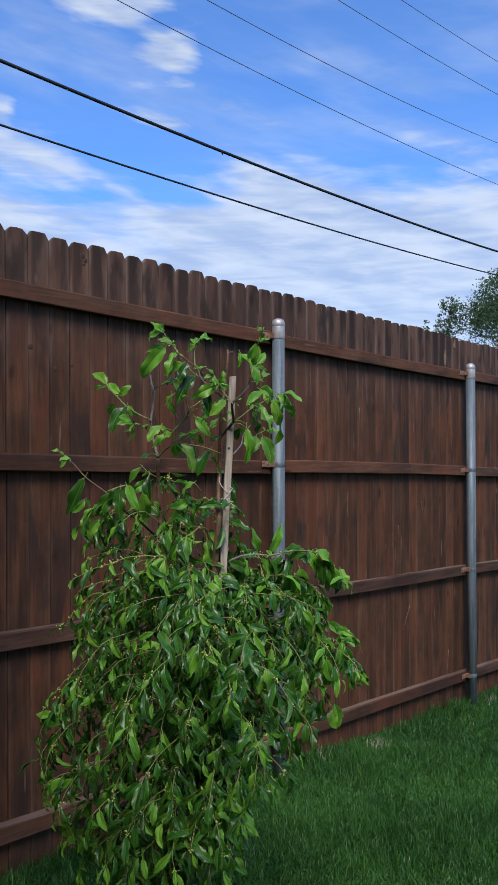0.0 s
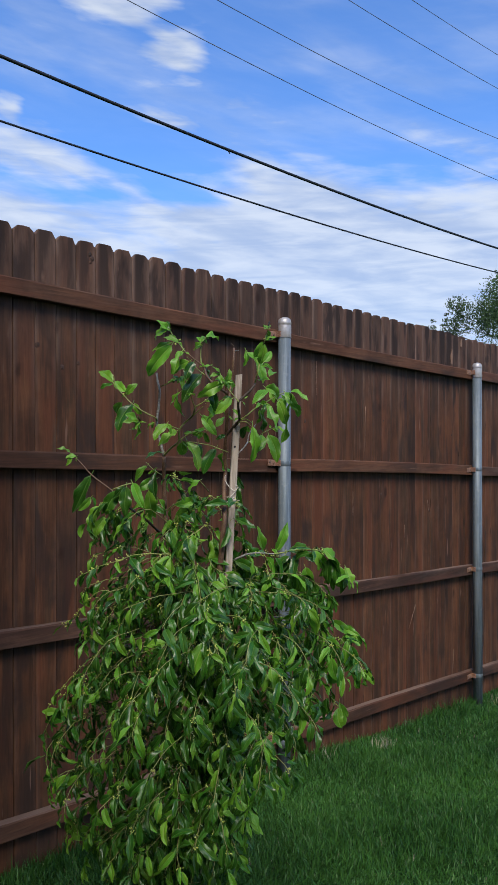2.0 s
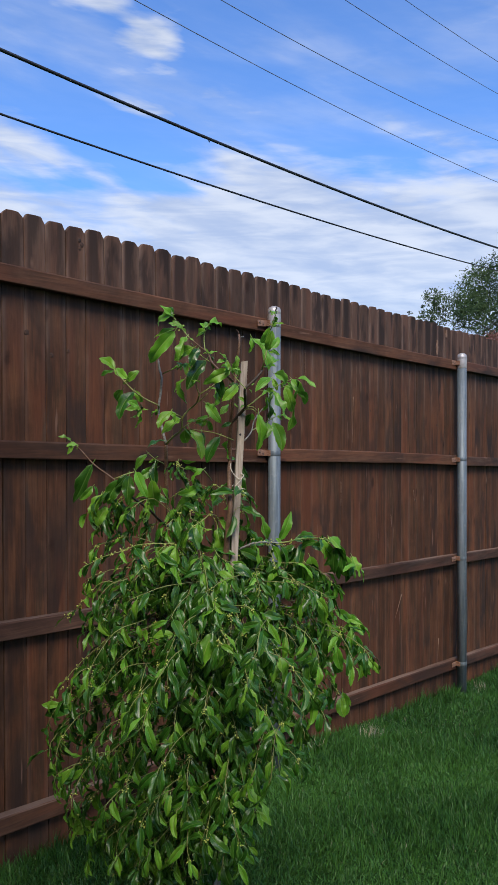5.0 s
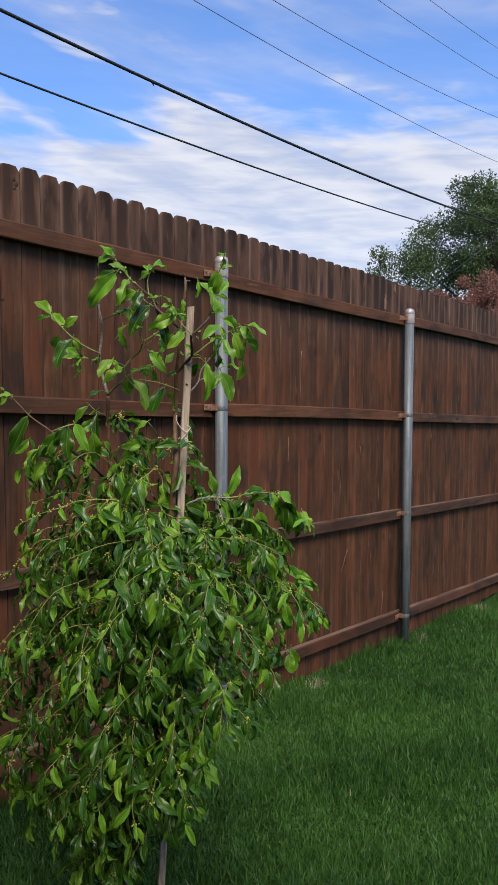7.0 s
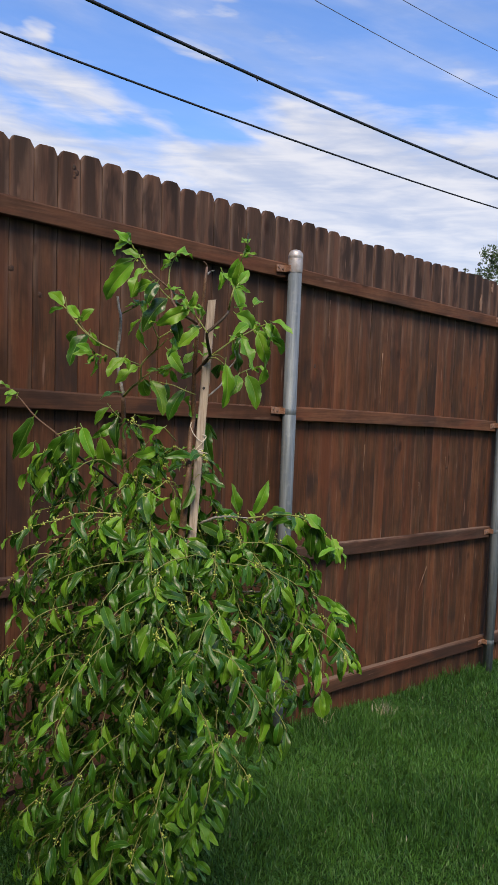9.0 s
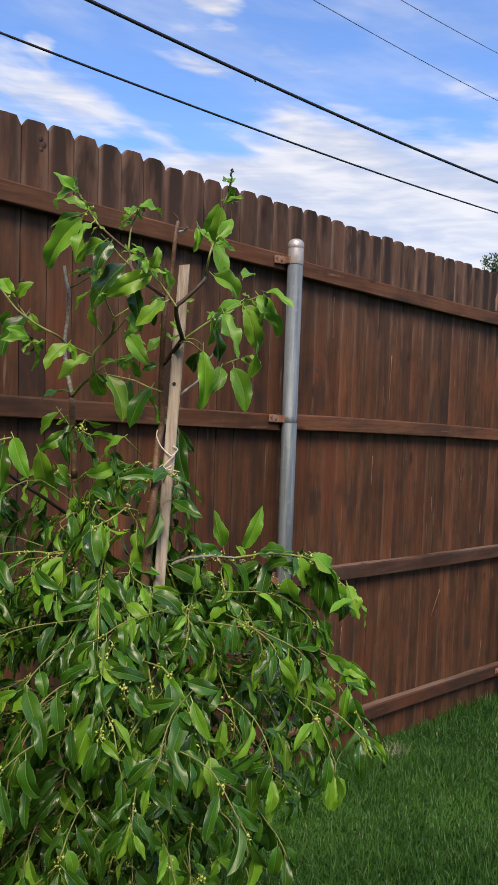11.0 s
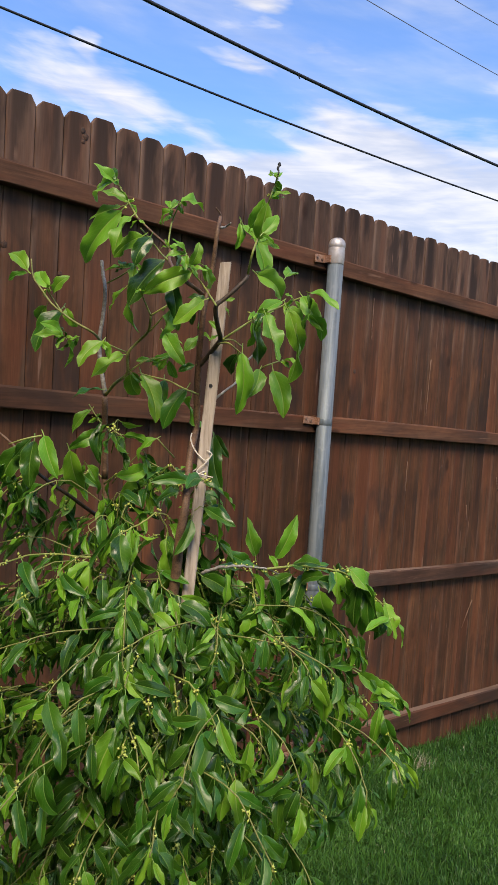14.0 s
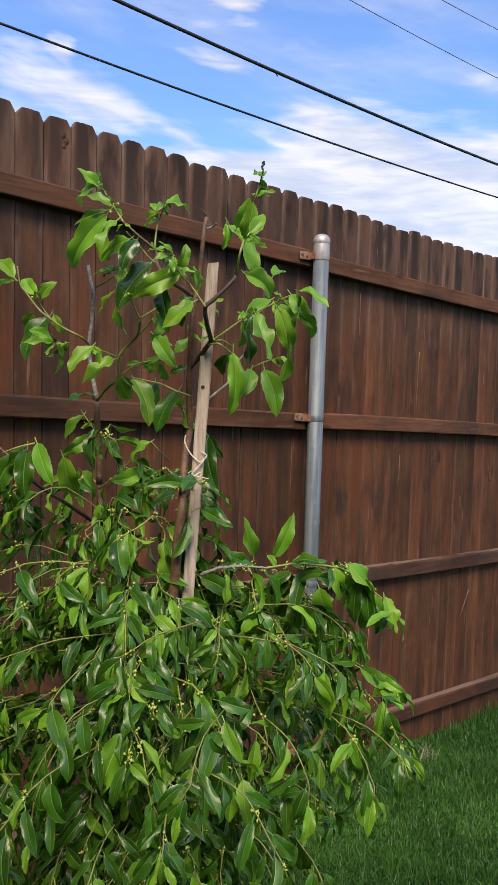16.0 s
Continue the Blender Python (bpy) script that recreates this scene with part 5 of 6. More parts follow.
shoot([(1.308, 1.414, 1.377), (1.314, 1.372, 1.397), (1.326, 1.354, 1.387), (1.354, 1.356, 1.364)], 9, 0.062, 0.4, bark_green, 0.0013)
shoot([(1.127, 1.539, 1.472), (1.117, 1.554, 1.456), (1.122, 1.583, 1.419), (1.129, 1.619, 1.379)], 9, 0.060, 0.4, bark_green, 0.0013)
shoot([(1.114, 1.552, 1.480), (1.096, 1.570, 1.474), (1.077, 1.588, 1.454), (1.063, 1.601, 1.422)], 8, 0.060, 0.4, bark_green, 0.0013)
shoot([(1.126, 1.540, 1.460), (1.105, 1.561, 1.441), (1.091, 1.574, 1.415), (1.081, 1.583, 1.390)], 8, 0.060, 0.4, bark_green, 0.0013)
shoot([(1.305, 1.427, 1.374), (1.275, 1.400, 1.411), (1.245, 1.387, 1.427), (1.219, 1.392, 1.412), (1.178, 1.381, 1.399), (1.159, 1.407, 1.363), (1.160, 1.434, 1.313), (1.155, 1.465, 1.271), (1.195, 1.591, 1.198), (1.144, 1.555, 1.186), (1.134, 1.611, 1.126)], 11, 0.063, 0.9, bark_green, 0.0014)
shoot([(1.245, 1.387, 1.427), (1.259, 1.382, 1.399), (1.259, 1.370, 1.371), (1.261, 1.355, 1.339)], 5, 0.063, 0.5, bark_green, 0.0012)
shoot([(1.303, 1.408, 1.387), (1.285, 1.355, 1.359), (1.300, 1.346, 1.316), (1.312, 1.326, 1.272), (1.313, 1.281, 1.232), (1.347, 1.282, 1.200), (1.397, 1.301, 1.162), (1.399, 1.274, 1.134)], 11, 0.064, 0.7, bark_green, 0.0014)
shoot([(1.301, 1.406, 1.305), (1.276, 1.374, 1.284), (1.234, 1.312, 1.264), (1.203, 1.277, 1.249), (1.193, 1.297, 1.241), (1.149, 1.267, 1.233), (1.138, 1.299, 1.219), (1.106, 1.307, 1.219), (1.089, 1.328, 1.193), (1.068, 1.341, 1.156), (1.015, 1.307, 1.137)], 9, 0.064, 1.4, bark_green, 0.0015)
shoot([(1.149, 1.267, 1.233), (1.139, 1.258, 1.219), (1.111, 1.222, 1.209), (1.096, 1.205, 1.202)], 5, 0.063, 1.2, bark_green, 0.0012)
shoot([(1.203, 1.277, 1.249), (1.198, 1.224, 1.254), (1.210, 1.202, 1.226), (1.217, 1.188, 1.199), (1.215, 1.173, 1.181), (1.221, 1.163, 1.158)], 9, 0.068, 1.0, bark_green, 0.0013)
shoot([(1.136, 1.236, 1.202), (1.144, 1.228, 1.167), (1.156, 1.227, 1.144), (1.157, 1.210, 1.122), (1.157, 1.185, 1.103), (1.173, 1.173, 1.070)], 8, 0.068, 1.2, bark_green, 0.0013)
shoot([(1.206, 1.270, 1.240), (1.204, 1.252, 1.198), (1.205, 1.250, 1.178), (1.186, 1.231, 1.143)], 6, 0.063, 0.7, bark_green, 0.0012)
shoot([(1.290, 1.341, 1.349), (1.299, 1.322, 1.359), (1.313, 1.304, 1.365), (1.338, 1.298, 1.363), (1.361, 1.289, 1.359), (1.394, 1.290, 1.344), (1.424, 1.291, 1.325)], 9, 0.068, 0.9, bark_grey, 0.0026)
shoot([(1.361, 1.289, 1.359), (1.398, 1.273, 1.363), (1.386, 1.208, 1.376), (1.416, 1.195, 1.369), (1.464, 1.195, 1.337), (1.485, 1.179, 1.319), (1.459, 1.141, 1.316)], 12, 0.071, 0.8, bark_green, 0.0018)
shoot([(1.411, 1.296, 1.334), (1.450, 1.298, 1.307), (1.497, 1.306, 1.264), (1.467, 1.268, 1.250), (1.412, 1.204, 1.241), (1.395, 1.188, 1.223)], 9, 0.068, 0.7, bark_green, 0.0014)
shoot([(1.370, 1.331, 1.351), (1.346, 1.295, 1.330), (1.342, 1.278, 1.304), (1.332, 1.238, 1.283), (1.339, 1.221, 1.267), (1.329, 1.185, 1.253)], 8, 0.066, 1.0, bark_green, 0.0013)
shoot([(1.374, 1.310, 1.210), (1.406, 1.302, 1.206), (1.458, 1.309, 1.186), (1.487, 1.299, 1.157), (1.444, 1.262, 1.161)], 5, 0.066, 0.6, bark_grey, 0.0020)
shoot([(1.551, 1.304, 1.192), (1.573, 1.298, 1.174), (1.625, 1.305, 1.144), (1.639, 1.285, 1.134), (1.607, 1.243, 1.133)], 8, 0.066, 0.6, bark_green, 0.0014)
shoot([(1.536, 1.299, 1.166), (1.591, 1.307, 1.127), (1.565, 1.258, 1.132), (1.585, 1.250, 1.103), (1.553, 1.200, 1.097), (1.543, 1.182, 1.079)], 10, 0.064, 1.1, bark_green, 0.0014)
shoot([(1.544, 1.318, 1.157), (1.535, 1.289, 1.133), (1.565, 1.293, 1.093), (1.483, 1.228, 1.110), (1.546, 1.258, 1.062)], 8, 0.066, 0.7, bark_green, 0.0013)
shoot([(1.557, 1.345, 1.041), (1.619, 1.361, 0.987), (1.611, 1.325, 0.962), (1.595, 1.291, 0.951)], 7, 0.068, 0.4, bark_green, 0.0013)
shoot([(1.434, 1.340, 1.138), (1.446, 1.319, 1.100), (1.479, 1.320, 1.082), (1.444, 1.256, 1.084), (1.435, 1.234, 1.071)], 9, 0.068, 0.5, bark_green, 0.0013)
shoot([(1.396, 1.354, 1.064), (1.417, 1.336, 1.014), (1.410, 1.317, 0.973), (1.474, 1.338, 0.903), (1.498, 1.340, 0.865)], 8, 0.068, 0.4, bark_green, 0.0013)
shoot([(1.476, 1.366, 1.055), (1.442, 1.291, 1.043), (1.463, 1.285, 1.005), (1.446, 1.262, 0.996)], 7, 0.066, 0.5, bark_green, 0.0013)
shoot([(1.161, 1.415, 1.367), (1.113, 1.463, 1.367), (1.047, 1.442, 1.363), (1.014, 1.465, 1.351), (0.976, 1.485, 1.332)], 9, 0.063, 1.0, bark_green, 0.0013)
shoot([(1.161, 1.415, 1.324), (1.126, 1.450, 1.330), (1.044, 1.386, 1.326), (1.036, 1.436, 1.267), (1.009, 1.459, 1.220), (0.989, 1.493, 1.182)], 10, 0.063, 1.0, bark_green, 0.0013)
shoot([(1.152, 1.424, 1.299), (1.099, 1.476, 1.274), (1.055, 1.519, 1.287), (1.028, 1.545, 1.256), (1.010, 1.563, 1.225), (0.993, 1.580, 1.210)], 9, 0.059, 1.0, bark_green, 0.0013)
shoot([(1.125, 1.450, 1.187), (1.072, 1.502, 1.175), (1.045, 1.528, 1.144), (1.019, 1.554, 1.114), (0.992, 1.580, 1.070), (0.969, 1.602, 1.029)], 9, 0.063, 0.8, bark_green, 0.0013)
shoot([(1.116, 1.458, 1.101), (1.063, 1.510, 1.113), (1.027, 1.545, 1.058), (1.005, 1.567, 1.014), (0.989, 1.583, 0.977), (0.987, 1.584, 0.928)], 10, 0.063, 0.8, bark_green, 0.0013)
shoot([(1.142, 1.432, 1.088), (1.089, 1.484, 1.039), (1.062, 1.510, 0.989), (1.026, 1.545, 0.927), (1.000, 1.571, 0.872), (0.986, 1.584, 0.841)], 9, 0.063, 0.7, bark_green, 0.0013)
shoot([(1.168, 1.406, 0.989), (1.124, 1.449, 0.989), (1.093, 1.480, 0.927), (1.052, 1.519, 0.853), (1.017, 1.554, 0.791), (0.994, 1.575, 0.742)], 9, 0.063, 0.7, bark_green, 0.0013)
shoot([(1.177, 1.397, 0.914), (1.141, 1.432, 0.877), (1.092, 1.480, 0.828), (1.070, 1.501, 0.766), (1.069, 1.501, 0.704)], 8, 0.063, 0.5, bark_green, 0.0013)
shoot([(1.248, 1.328, 1.026), (1.232, 1.343, 1.007), (1.212, 1.362, 0.976), (1.203, 1.371, 0.914), (1.192, 1.381, 0.852), (1.183, 1.390, 0.803)], 9, 0.064, 0.7, bark_green, 0.0013)
shoot([(1.232, 1.343, 1.016), (1.246, 1.329, 0.982), (1.258, 1.317, 0.951), (1.265, 1.310, 0.914), (1.272, 1.303, 0.864), (1.280, 1.294, 0.815), (1.282, 1.293, 0.753)], 9, 0.066, 1.3, bark_green, 0.0013)
shoot([(1.230, 1.345, 0.908), (1.238, 1.336, 0.852), (1.242, 1.332, 0.790), (1.248, 1.326, 0.740), (1.264, 1.310, 0.691)], 9, 0.068, 0.6, bark_green, 0.0013)
shoot([(1.257, 1.319, 1.026), (1.292, 1.284, 1.013), (1.314, 1.262, 0.938), (1.327, 1.249, 0.889), (1.337, 1.239, 0.851)], 8, 0.064, 0.5, bark_green, 0.0013)
shoot([(1.284, 1.293, 1.063), (1.305, 1.271, 1.025), (1.336, 1.241, 0.988), (1.358, 1.219, 0.938)], 8, 0.064, 0.5, bark_green, 0.0013)
shoot([(1.194, 1.380, 0.803), (1.216, 1.358, 0.765), (1.233, 1.340, 0.728), (1.237, 1.336, 0.678)], 8, 0.063, 0.5, bark_green, 0.0013)
shoot([(1.158, 1.414, 0.803), (1.140, 1.432, 0.753), (1.136, 1.436, 0.716), (1.153, 1.419, 0.666)], 7, 0.063, 0.5, bark_green, 0.0013)
placed_leaves([((1.252, 1.374, 1.394), (1.228, 1.361, 1.345), "n"), ((1.272, 1.389, 1.373), (1.250, 1.364, 1.323), "y"), ((1.275, 1.382, 1.366), (1.261, 1.351, 1.331), "y"), ((1.260, 1.378, 1.412), (1.249, 1.348, 1.403), "y"), ((1.159, 1.407, 1.362), (1.112, 1.415, 1.330), "y"), ((1.152, 1.398, 1.361), (1.136, 1.394, 1.320), "y"), ((1.183, 1.379, 1.403), (1.172, 1.346, 1.367), "m"), ((1.160, 1.427, 1.308), (1.174, 1.428, 1.243), "m")])
placed_leaves([((1.175, 1.386, 1.394), (1.151, 1.393, 1.367), "y"), ((1.263, 1.378, 1.278), (1.244, 1.351, 1.227), "y"), ((1.293, 1.301, 1.279), (1.327, 1.309, 1.252), "y"), ((1.459, 1.453, 1.186), (1.428, 1.438, 1.160), "y"), ((1.092, 1.334, 1.198), (1.058, 1.361, 1.198), "y"), ((1.091, 1.346, 1.169), (1.096, 1.314, 1.116), "m"), ((1.122, 1.251, 1.213), (1.082, 1.240, 1.156), "y"), ((1.111, 1.220, 1.191), (1.106, 1.197, 1.156), "n")])
placed_leaves([((1.200, 1.226, 1.250), (1.198, 1.186, 1.226), "y"), ((1.267, 1.240, 1.165), (1.225, 1.233, 1.126), "m"), ((1.221, 1.163, 1.158), (1.242, 1.156, 1.102), "y"), ((1.224, 1.178, 1.145), (1.206, 1.165, 1.117), "y"), ((1.168, 1.230, 1.112), (1.154, 1.245, 1.048), "m"), ((1.161, 1.238, 1.140), (1.140, 1.266, 1.083), "m"), ((1.208, 1.246, 1.080), (1.213, 1.216, 1.035), "m"), ((1.169, 1.207, 1.086), (1.144, 1.190, 1.056), "y")])
placed_leaves([((1.415, 1.376, 1.353), (1.397, 1.357, 1.409), "y"), ((1.442, 1.358, 1.350), (1.441, 1.325, 1.414), "y"), ((1.405, 1.374, 1.343), (1.365, 1.371, 1.372), "m"), ((1.426, 1.357, 1.356), (1.426, 1.340, 1.343), "y"), ((1.375, 1.201, 1.383), (1.357, 1.242, 1.384), "m"), ((1.373, 1.193, 1.371), (1.364, 1.236, 1.360), "m"), ((1.419, 1.216, 1.367), (1.431, 1.197, 1.320), "y"), ((1.430, 1.208, 1.369), (1.482, 1.183, 1.340), "y")])
placed_leaves([((1.452, 1.205, 1.346), (1.454, 1.197, 1.283), "y"), ((1.480, 1.210, 1.333), (1.458, 1.185, 1.284), "y"), ((1.465, 1.180, 1.324), (1.476, 1.175, 1.275), "y"), ((1.484, 1.180, 1.321), (1.503, 1.165, 1.274), "y"), ((1.401, 1.268, 1.330), (1.365, 1.255, 1.276), "m"), ((1.412, 1.243, 1.299), (1.413, 1.250, 1.249), "y"), ((1.479, 1.309, 1.296), (1.535, 1.297, 1.256), "y"), ((1.600, 1.338, 1.214), (1.585, 1.308, 1.170), "m")])
placed_leaves([((1.329, 1.143, 1.268), (1.321, 1.137, 1.210), "y"), ((1.337, 1.223, 1.265), (1.362, 1.220, 1.233), "y"), ((1.325, 1.266, 1.310), (1.318, 1.296, 1.259), "m"), ((1.319, 1.246, 1.302), (1.324, 1.277, 1.244), "m"), ((1.607, 1.284, 1.151), (1.609, 1.241, 1.145), "y"), ((1.605, 1.275, 1.136), (1.606, 1.233, 1.119), "y"), ((1.571, 1.202, 1.061), (1.616, 1.199, 1.007), "y"), ((1.592, 1.250, 1.098), (1.561, 1.234, 1.064), "m")])
placed_leaves([((1.581, 1.217, 1.074), (1.557, 1.194, 1.034), "y"), ((1.508, 1.237, 1.082), (1.506, 1.223, 1.031), "y"), ((1.598, 1.294, 0.947), (1.591, 1.271, 0.907), "y"), ((1.378, 1.281, 1.170), (1.367, 1.247, 1.126), "m"), ((1.409, 1.283, 1.141), (1.446, 1.262, 1.140), "m"), ((1.442, 1.254, 1.089), (1.429, 1.223, 1.052), "y"), ((1.439, 1.256, 1.022), (1.433, 1.253, 0.975), "y"), ((1.468, 1.325, 0.912), (1.486, 1.317, 0.843), "m")])
placed_leaves([((1.382, 1.286, 0.986), (1.359, 1.262, 0.945), "m"), ((1.438, 1.332, 1.141), (1.462, 1.271, 1.128), "m"), ((1.475, 1.286, 1.277), (1.478, 1.242, 1.252), "m"), ((1.394, 1.189, 1.250), (1.444, 1.185, 1.252), "m"), ((1.453, 1.239, 1.180), (1.426, 1.219, 1.149), "y"), ((1.296, 1.330, 1.348), (1.333, 1.336, 1.330), "m"), ((1.351, 1.367, 1.316), (1.348, 1.360, 1.277), "m"), ((1.396, 1.377, 1.308), (1.403, 1.405, 1.257), "m")])
placed_leaves([((1.350, 1.420, 0.987), (1.353, 1.400, 0.936), "y"), ((1.311, 1.458, 0.839), (1.326, 1.425, 0.794), "m"), ((1.344, 1.425, 0.731), (1.320, 1.432, 0.838), "m"), ((1.377, 1.392, 0.718), (1.395, 1.357, 0.686), "y"), ((1.368, 1.401, 0.731), (1.352, 1.400, 0.697), "y"), ((1.334, 1.434, 0.705), (1.307, 1.444, 0.684), "y"), ((1.325, 1.444, 0.745), (1.304, 1.447, 0.711), "y"), ((1.310, 1.458, 0.718), (1.301, 1.450, 0.785), "m")])
placed_leaves([((1.343, 1.425, 0.691), (1.364, 1.388, 0.650), "y"), ((1.329, 1.439, 0.651), (1.338, 1.413, 0.590), "y"), ((1.372, 1.396, 0.677), (1.370, 1.381, 0.646), "y"), ((1.295, 1.472, 0.651), (1.280, 1.469, 0.604), "y"), ((1.310, 1.458, 0.637), (1.292, 1.458, 0.591), "y"), ((1.357, 1.410, 0.610), (1.373, 1.378, 0.588), "y"), ((1.090, 1.675, 0.962), (1.022, 1.726, 0.953), "m"), ((1.057, 1.708, 0.969), (1.022, 1.726, 0.977), "y")])
placed_leaves([((1.187, 1.581, 0.988), (1.151, 1.599, 0.959), "y"), ((1.162, 1.604, 0.867), (1.145, 1.603, 0.843), "y"), ((1.205, 1.562, 0.880), (1.188, 1.561, 0.829), "m"), ((1.217, 1.550, 0.880), (1.224, 1.526, 0.816), "m"), ((1.220, 1.548, 0.907), (1.238, 1.512, 0.883), "y"), ((1.292, 1.477, 0.873), (1.295, 1.456, 0.834), "m"), ((1.109, 1.656, 0.921), (1.107, 1.641, 0.873), "m"), ((1.122, 1.642, 0.679), (1.049, 1.697, 0.669), "y")])
placed_leaves([((1.386, 1.265, 1.366), (1.421, 1.233, 1.385), "m"), ((1.411, 1.282, 1.336), (1.401, 1.286, 1.273), "m"), ((1.440, 1.288, 1.303), (1.441, 1.273, 1.247), "y"), ((1.399, 1.196, 1.373), (1.413, 1.181, 1.329), "y"), ((1.417, 1.188, 1.376), (1.453, 1.158, 1.353), "y"), ((1.435, 1.188, 1.352), (1.426, 1.182, 1.294), "m"), ((1.450, 1.186, 1.347), (1.443, 1.162, 1.300), "m"), ((1.464, 1.183, 1.330), (1.458, 1.162, 1.283), "y")])
placed_leaves([((1.458, 1.159, 1.333), (1.460, 1.132, 1.295), "y"), ((1.394, 1.272, 1.352), (1.364, 1.293, 1.327), "m"), ((1.394, 1.282, 1.342), (1.375, 1.282, 1.312), "m"), ((1.380, 1.212, 1.361), (1.405, 1.185, 1.348), "m"), ((1.465, 1.271, 1.271), (1.494, 1.244, 1.248), "m"), ((1.440, 1.237, 1.262), (1.430, 1.243, 1.221), "y"), ((1.567, 1.294, 1.230), (1.567, 1.288, 1.195), "m"), ((1.331, 1.276, 1.307), (1.299, 1.273, 1.267), "y")])
placed_leaves([((1.331, 1.265, 1.310), (1.337, 1.235, 1.287), "m"), ((1.321, 1.322, 1.296), (1.317, 1.299, 1.256), "y"), ((1.289, 1.339, 1.346), (1.309, 1.297, 1.320), "m"), ((1.288, 1.354, 1.331), (1.293, 1.343, 1.273), "m"), ((1.571, 1.292, 1.170), (1.612, 1.249, 1.143), "y"), ((1.596, 1.290, 1.154), (1.634, 1.238, 1.115), "m"), ((1.576, 1.249, 1.130), (1.563, 1.235, 1.076), "y"), ((1.566, 1.229, 1.122), (1.566, 1.202, 1.081), "m")])
placed_leaves([((1.549, 1.183, 1.080), (1.550, 1.154, 1.049), "y"), ((1.404, 1.188, 1.231), (1.384, 1.204, 1.199), "m"), ((1.396, 1.194, 1.216), (1.385, 1.185, 1.180), "m"), ((1.527, 1.295, 1.122), (1.514, 1.281, 1.048), "m"), ((1.543, 1.282, 1.132), (1.558, 1.255, 1.110), "y"), ((1.534, 1.254, 1.121), (1.523, 1.258, 1.069), "m"), ((1.542, 1.198, 1.107), (1.539, 1.185, 1.063), "m"), ((1.445, 1.280, 1.092), (1.468, 1.256, 1.033), "y")])
placed_leaves([((1.448, 1.271, 1.020), (1.438, 1.249, 0.973), "y"), ((1.587, 1.322, 0.965), (1.575, 1.304, 0.924), "m"), ((1.605, 1.295, 0.958), (1.600, 1.280, 0.897), "y"), ((1.405, 1.280, 1.184), (1.419, 1.263, 1.182), "m"), ((1.395, 1.284, 1.144), (1.375, 1.272, 1.106), "m"), ((1.402, 1.285, 1.157), (1.424, 1.253, 1.171), "y"), ((1.222, 1.163, 1.162), (1.223, 1.134, 1.123), "y"), ((1.208, 1.180, 1.188), (1.181, 1.175, 1.150), "m")])
placed_leaves([((1.460, 1.266, 1.151), (1.444, 1.263, 1.100), "m"), ((1.424, 1.299, 1.286), (1.409, 1.299, 1.240), "m"), ((1.453, 1.280, 1.254), (1.433, 1.278, 1.210), "m"), ((1.371, 1.279, 1.207), (1.343, 1.290, 1.178), "m"), ((1.488, 1.224, 1.112), (1.493, 1.214, 1.053), "y"), ((1.480, 1.314, 0.928), (1.452, 1.336, 0.962), "m"), ((1.405, 1.320, 0.961), (1.403, 1.295, 0.916), "m"), ((1.451, 1.319, 0.927), (1.468, 1.302, 0.860), "m")])
placed_leaves([((1.301, 1.274, 1.044), (1.293, 1.280, 0.984), "m"), ((1.460, 1.281, 1.318), (1.463, 1.258, 1.271), "y"), ((1.328, 1.361, 1.204), (1.302, 1.378, 1.204), "m"), ((1.214, 1.200, 1.243), (1.236, 1.168, 1.243), "m"), ((1.220, 1.278, 1.261), (1.251, 1.241, 1.260), "m"), ((1.269, 1.402, 1.251), (1.295, 1.369, 1.216), "m"), ((1.324, 1.272, 1.235), (1.293, 1.267, 1.205), "m")])
stem("trunk", [(1.175, 1.425, -0.080), (1.185, 1.430, 0.350), (1.200, 1.425, 0.750), (1.257, 1.388, 1.170), (1.256, 1.373, 1.231), (1.255, 1.361, 1.278), (1.252, 1.350, 1.323), (1.249, 1.341, 1.366), (1.246, 1.334, 1.405), (1.248, 1.329, 1.440), (1.253, 1.335, 1.458)], 0.0105, 0.0053, bark_brown)
stem("limb", [(1.256, 1.373, 1.231), (1.240, 1.440, 1.250), (1.247, 1.505, 1.350), (1.248, 1.536, 1.410), (1.246, 1.542, 1.453), (1.244, 1.540, 1.468)], 0.0062, 0.0047, bark_brown)
stem("limb", [(1.244, 1.480, 1.310), (1.262, 1.530, 1.345), (1.273, 1.561, 1.374)], 0.0036, 0.0034, bark_dark)
withered_tip([(1.279, 1.224, 1.855), (1.280, 1.224, 1.859), (1.279, 1.225, 1.863), (1.281, 1.224, 1.867), (1.280, 1.225, 1.869)])
node_tufts([(1.207, 1.416, 1.815), (1.209, 1.445, 1.841), (1.282, 1.448, 1.838), (1.281, 1.430, 1.856), (1.209, 1.288, 1.742), (1.234, 1.301, 1.750), (1.240, 1.390, 1.782), (1.238, 1.483, 1.760), (1.195, 1.382, 1.719), (1.244, 1.393, 1.704), (1.182, 1.454, 1.654), (1.168, 1.536, 1.660), (1.270, 1.464, 1.634), (1.291, 1.445, 1.641), (1.273, 1.354, 1.672), (1.268, 1.302, 1.667), (1.303, 1.276, 1.698), (1.341, 1.249, 1.719), (1.283, 1.246, 1.786), (1.281, 1.238, 1.830), (1.286, 1.237, 1.846), (1.284, 1.231, 1.853), (1.260, 1.602, 1.542), (1.293, 1.600, 1.512), (1.202, 1.291, 1.757), (1.154, 1.574, 1.727), (1.389, 1.323, 1.644)])
LIMB = [(1.250, 1.431, 1.255), (1.238, 1.479, 1.368), (1.233, 1.497, 1.457), (1.234, 1.509, 1.529)]
LIMB_Z = [p[2] for p in LIMB]


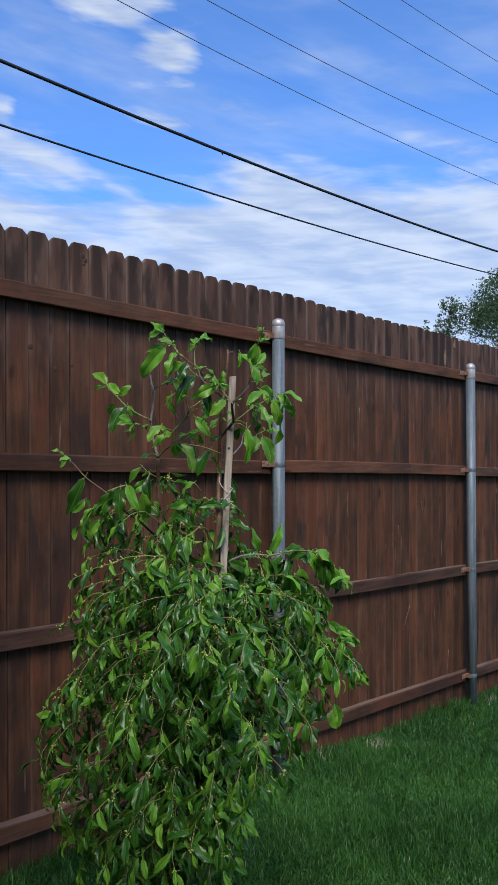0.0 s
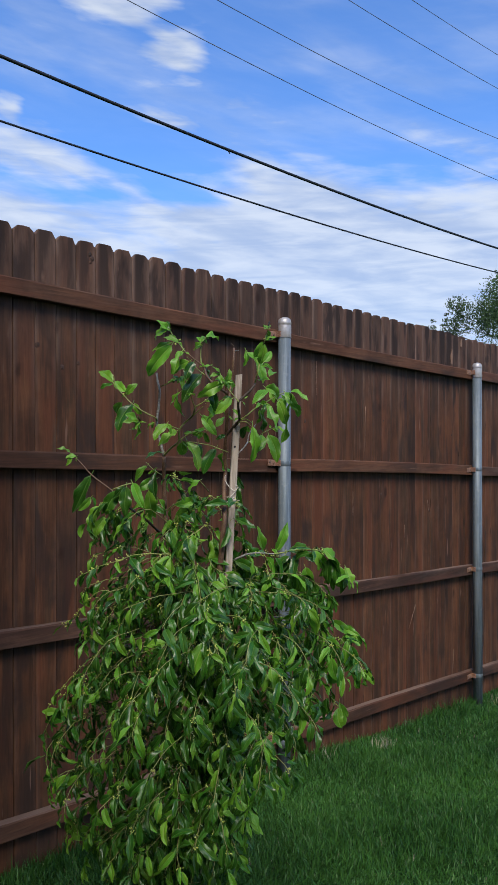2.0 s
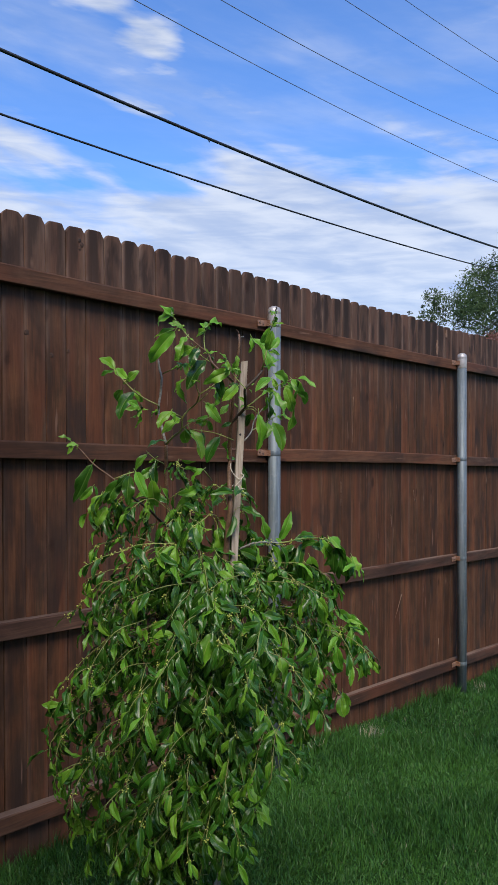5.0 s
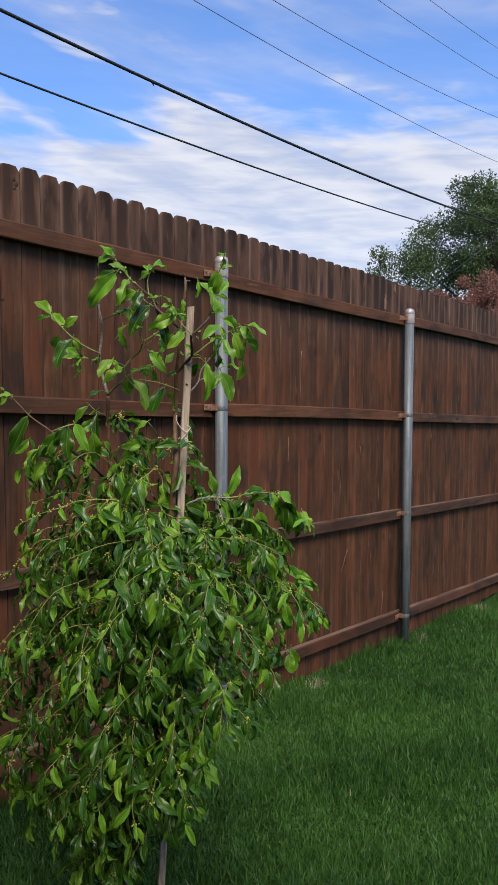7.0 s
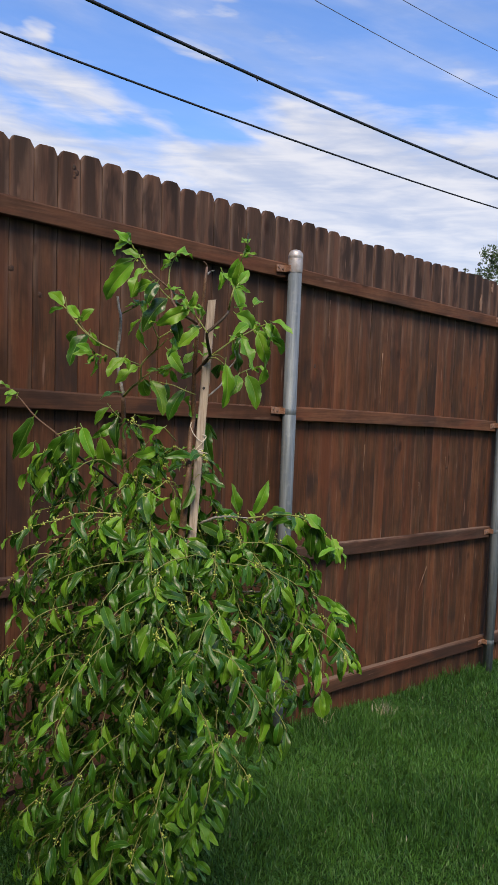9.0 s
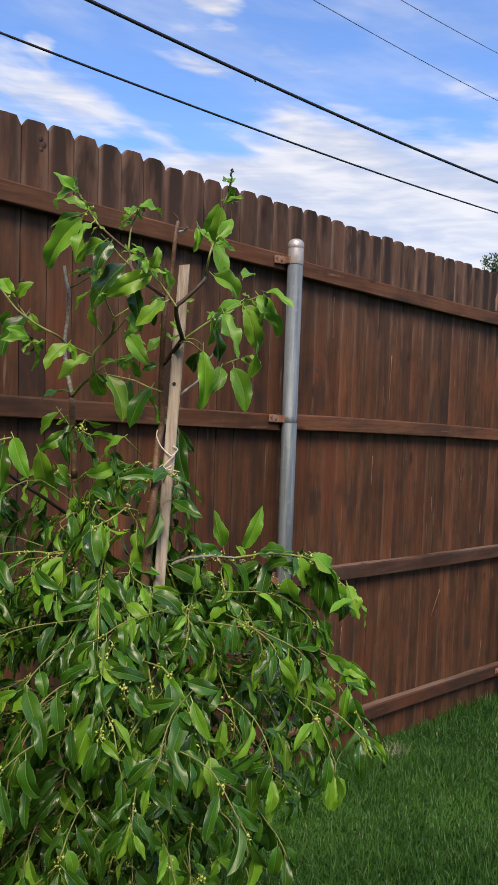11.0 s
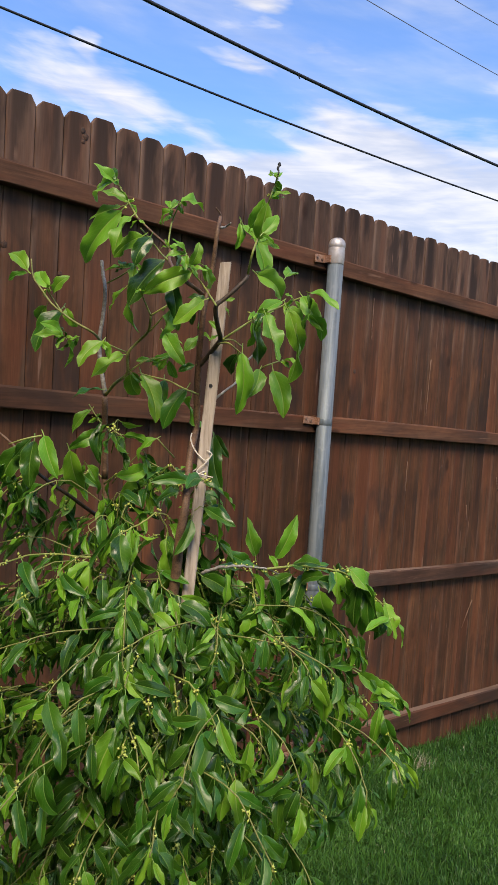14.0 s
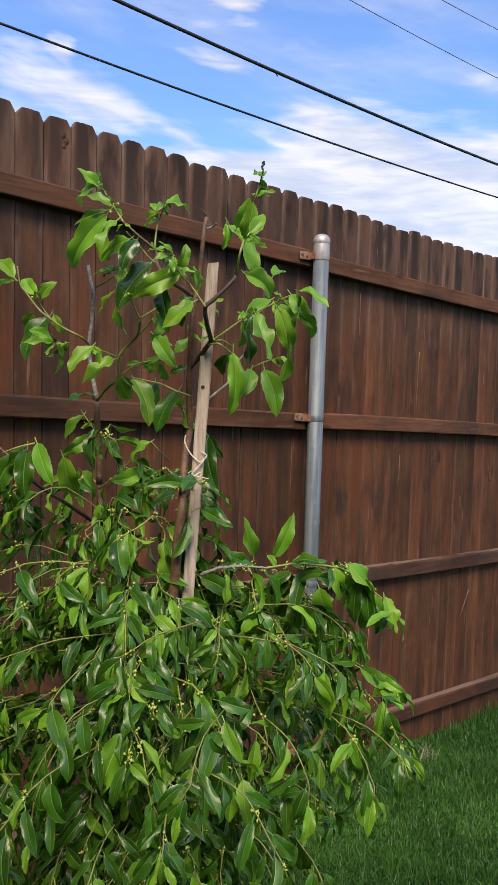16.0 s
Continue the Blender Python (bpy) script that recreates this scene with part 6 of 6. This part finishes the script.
# half widths of the lower crown by height: to one side, to the other, towards the yard
CROWN = ((0.52, 0.12, 0.03, 0.04), (0.60, 0.22, 0.04, 0.08), (0.68, 0.31, 0.05, 0.15), (0.79, 0.35, 0.07, 0.25), (0.91, 0.40, 0.13, 0.32), (1.03, 0.37, 0.25, 0.35), (1.13, 0.36, 0.34, 0.34),
         (1.22, 0.36, 0.28, 0.27), (1.30, 0.35, 0.22, 0.18), (1.36, 0.33, 0.08, 0.10), (1.42, 0.31, 0.03, 0.06), (1.50, 0.27, 0.02, 0.05), (1.56, 0.20, 0.02, 0.04))
ACROSS = Vector((0.766, -0.643, 0))


def crown_point(g):
    """A point of the crown's volume, denser towards its skin, and the way out there."""
    z = g.uniform(CROWN[0][0], CROWN[-1][0])
    left, right, deep = (float(np.interp(z, [c[0] for c in CROWN], [c[k] for c in CROWN])) for k in (1, 2, 3))
    a = g.uniform(0, 2 * math.pi)
    c, s = math.cos(a), math.sin(a)
    r = 1 / math.sqrt((c / (right if c > 0 else left)) ** 2 + (s / deep) ** 2)
    way = ACROSS * c + Vector((TO_EYE.x, TO_EYE.y, 0)).normalized() * s
    return Vector((1.195 + 0.07 * z, 1.366, z)) + way * r * g.uniform(0.12, 1.0) ** 0.55, way, r


def limb_at(z):
    """A point of the back limb by its height."""
    return Vector([float(np.interp(z, LIMB_Z, c)) for c in zip(*LIMB)])


def fill_crown():
    """The dense lower crown: short shoots that arch out from inner limbs and hang."""
    g = random.Random(77)
    for i in range(1020):
        end, d, r = crown_point(g)
        if g.random() > 0.35 + r / 0.36 or (end.z > 1.33 and (end - Vector((1.29, 1.366, end.z))).dot(ACROSS) > -0.05):
            continue
        if end.z < 0.70 and -0.04 < (end - Vector((1.195 + 0.07 * end.z, 1.366, end.z))).dot(ACROSS) < 0.1:
            continue
        if (end - Vector((1.195 + 0.07 * end.z, 1.366, end.z))).dot(ACROSS) > 0.08 and g.random() < 0.58:
            continue
        axis = math.hypot(end.x - 1.195 - 0.07 * end.z, end.y - 1.366)
        run = min(axis * 0.85, g.uniform(0.06, 0.16))
        rise = g.uniform(0.02, 0.10) * (1.0 if end.z < 1.25 else 0.45)
        bend = Vector((-d.y, d.x, 0)) * g.uniform(-0.06, 0.06)
        start = end - d * run + Vector((0, 0, rise)) + bend
        mid = end - d * run * 0.45 + Vector((0, 0, rise * 0.85)) + bend * 0.5
        high = end.z > 1.30
        if high and g.random() < 0.55:
            continue
        if high:
            start = limb_at(end.z - 0.03)
            mid = start.lerp(end, 0.55) + Vector((0, 0, 0.035))
        pts = [start, mid, end.lerp(mid, 0.4) + d * 0.012, end]
        shoot(pts, g.randrange(6, 9) if high else g.randrange(8, 12), 0.060 if high else 0.055, 0.14, bark_green, 0.0009, False, high or g.random() < 0.6, 0.35 if high else 0.0)


fill_crown()


def join_crown():
    for kind, rows in MASS.items():
        if rows:
            V, F, U, k = [], [], [], 0
            for m, s in rows:
                v, f, u = SHAPES[s]
                a = np.array(m)
                V.append(v @ a[:3, :3].T + a[:3, 3] - np.array(BASE))
                F.append(f + k)
                U.append(u)
                k += len(v)
            me = grid_mesh("foliage", np.concatenate(V), np.concatenate(F), LEAF[kind, True], np.concatenate(U))
            tagged(part("foliage", me, None, sapling), kind="stuff")
    bm = bmesh.new()
    for line, r in TWIGS:
        tube(bm, [p - BASE for p in line[::2]], r, 0.0009, 5)
    tagged(part("twig_mass", bm, twig_bark, sapling, "thin inner twigs", True), kind="stuff")
    # five-pointed stars with a raised disc, and closed buds between them
    ang = np.arange(10) * math.pi / 5
    rad = np.where(np.arange(10) % 2 == 0, 1.75, 0.8)
    ring = np.stack([rad * np.cos(ang), rad * np.sin(ang), np.where(np.arange(10) % 2 == 0, -0.25, 0.1)], 1)
    v = np.concatenate([ring, [[0, 0, 0.75], [0, 0, -0.6]]])
    f = np.array([[i, (i + 1) % 10, 10] for i in range(10)] + [[(i + 1) % 10, i, 11] for i in range(10)])
    bud = v * np.array([0.55, 0.55, 1.2])
    V = []
    for i, (p, r) in enumerate(FLOWERS):
        d = (TO_EYE * 0.5 + Vector((rng.gauss(0, 0.6), rng.gauss(0, 0.6), rng.gauss(0.4, 0.5)))).to_track_quat("Z", "Y").to_matrix()
        V.append((bud if i % 3 == 0 else v) @ np.array(d).T * r + np.array(p - BASE))
    V = np.concatenate(V)
    F = np.concatenate([f + i * len(v) for i in range(len(FLOWERS))])
    tagged(part("blossom", grid_mesh("blossom", V, F, flower_mat), None, sapling, "tiny yellow-green flower clusters"), kind="stuff")


join_crown()
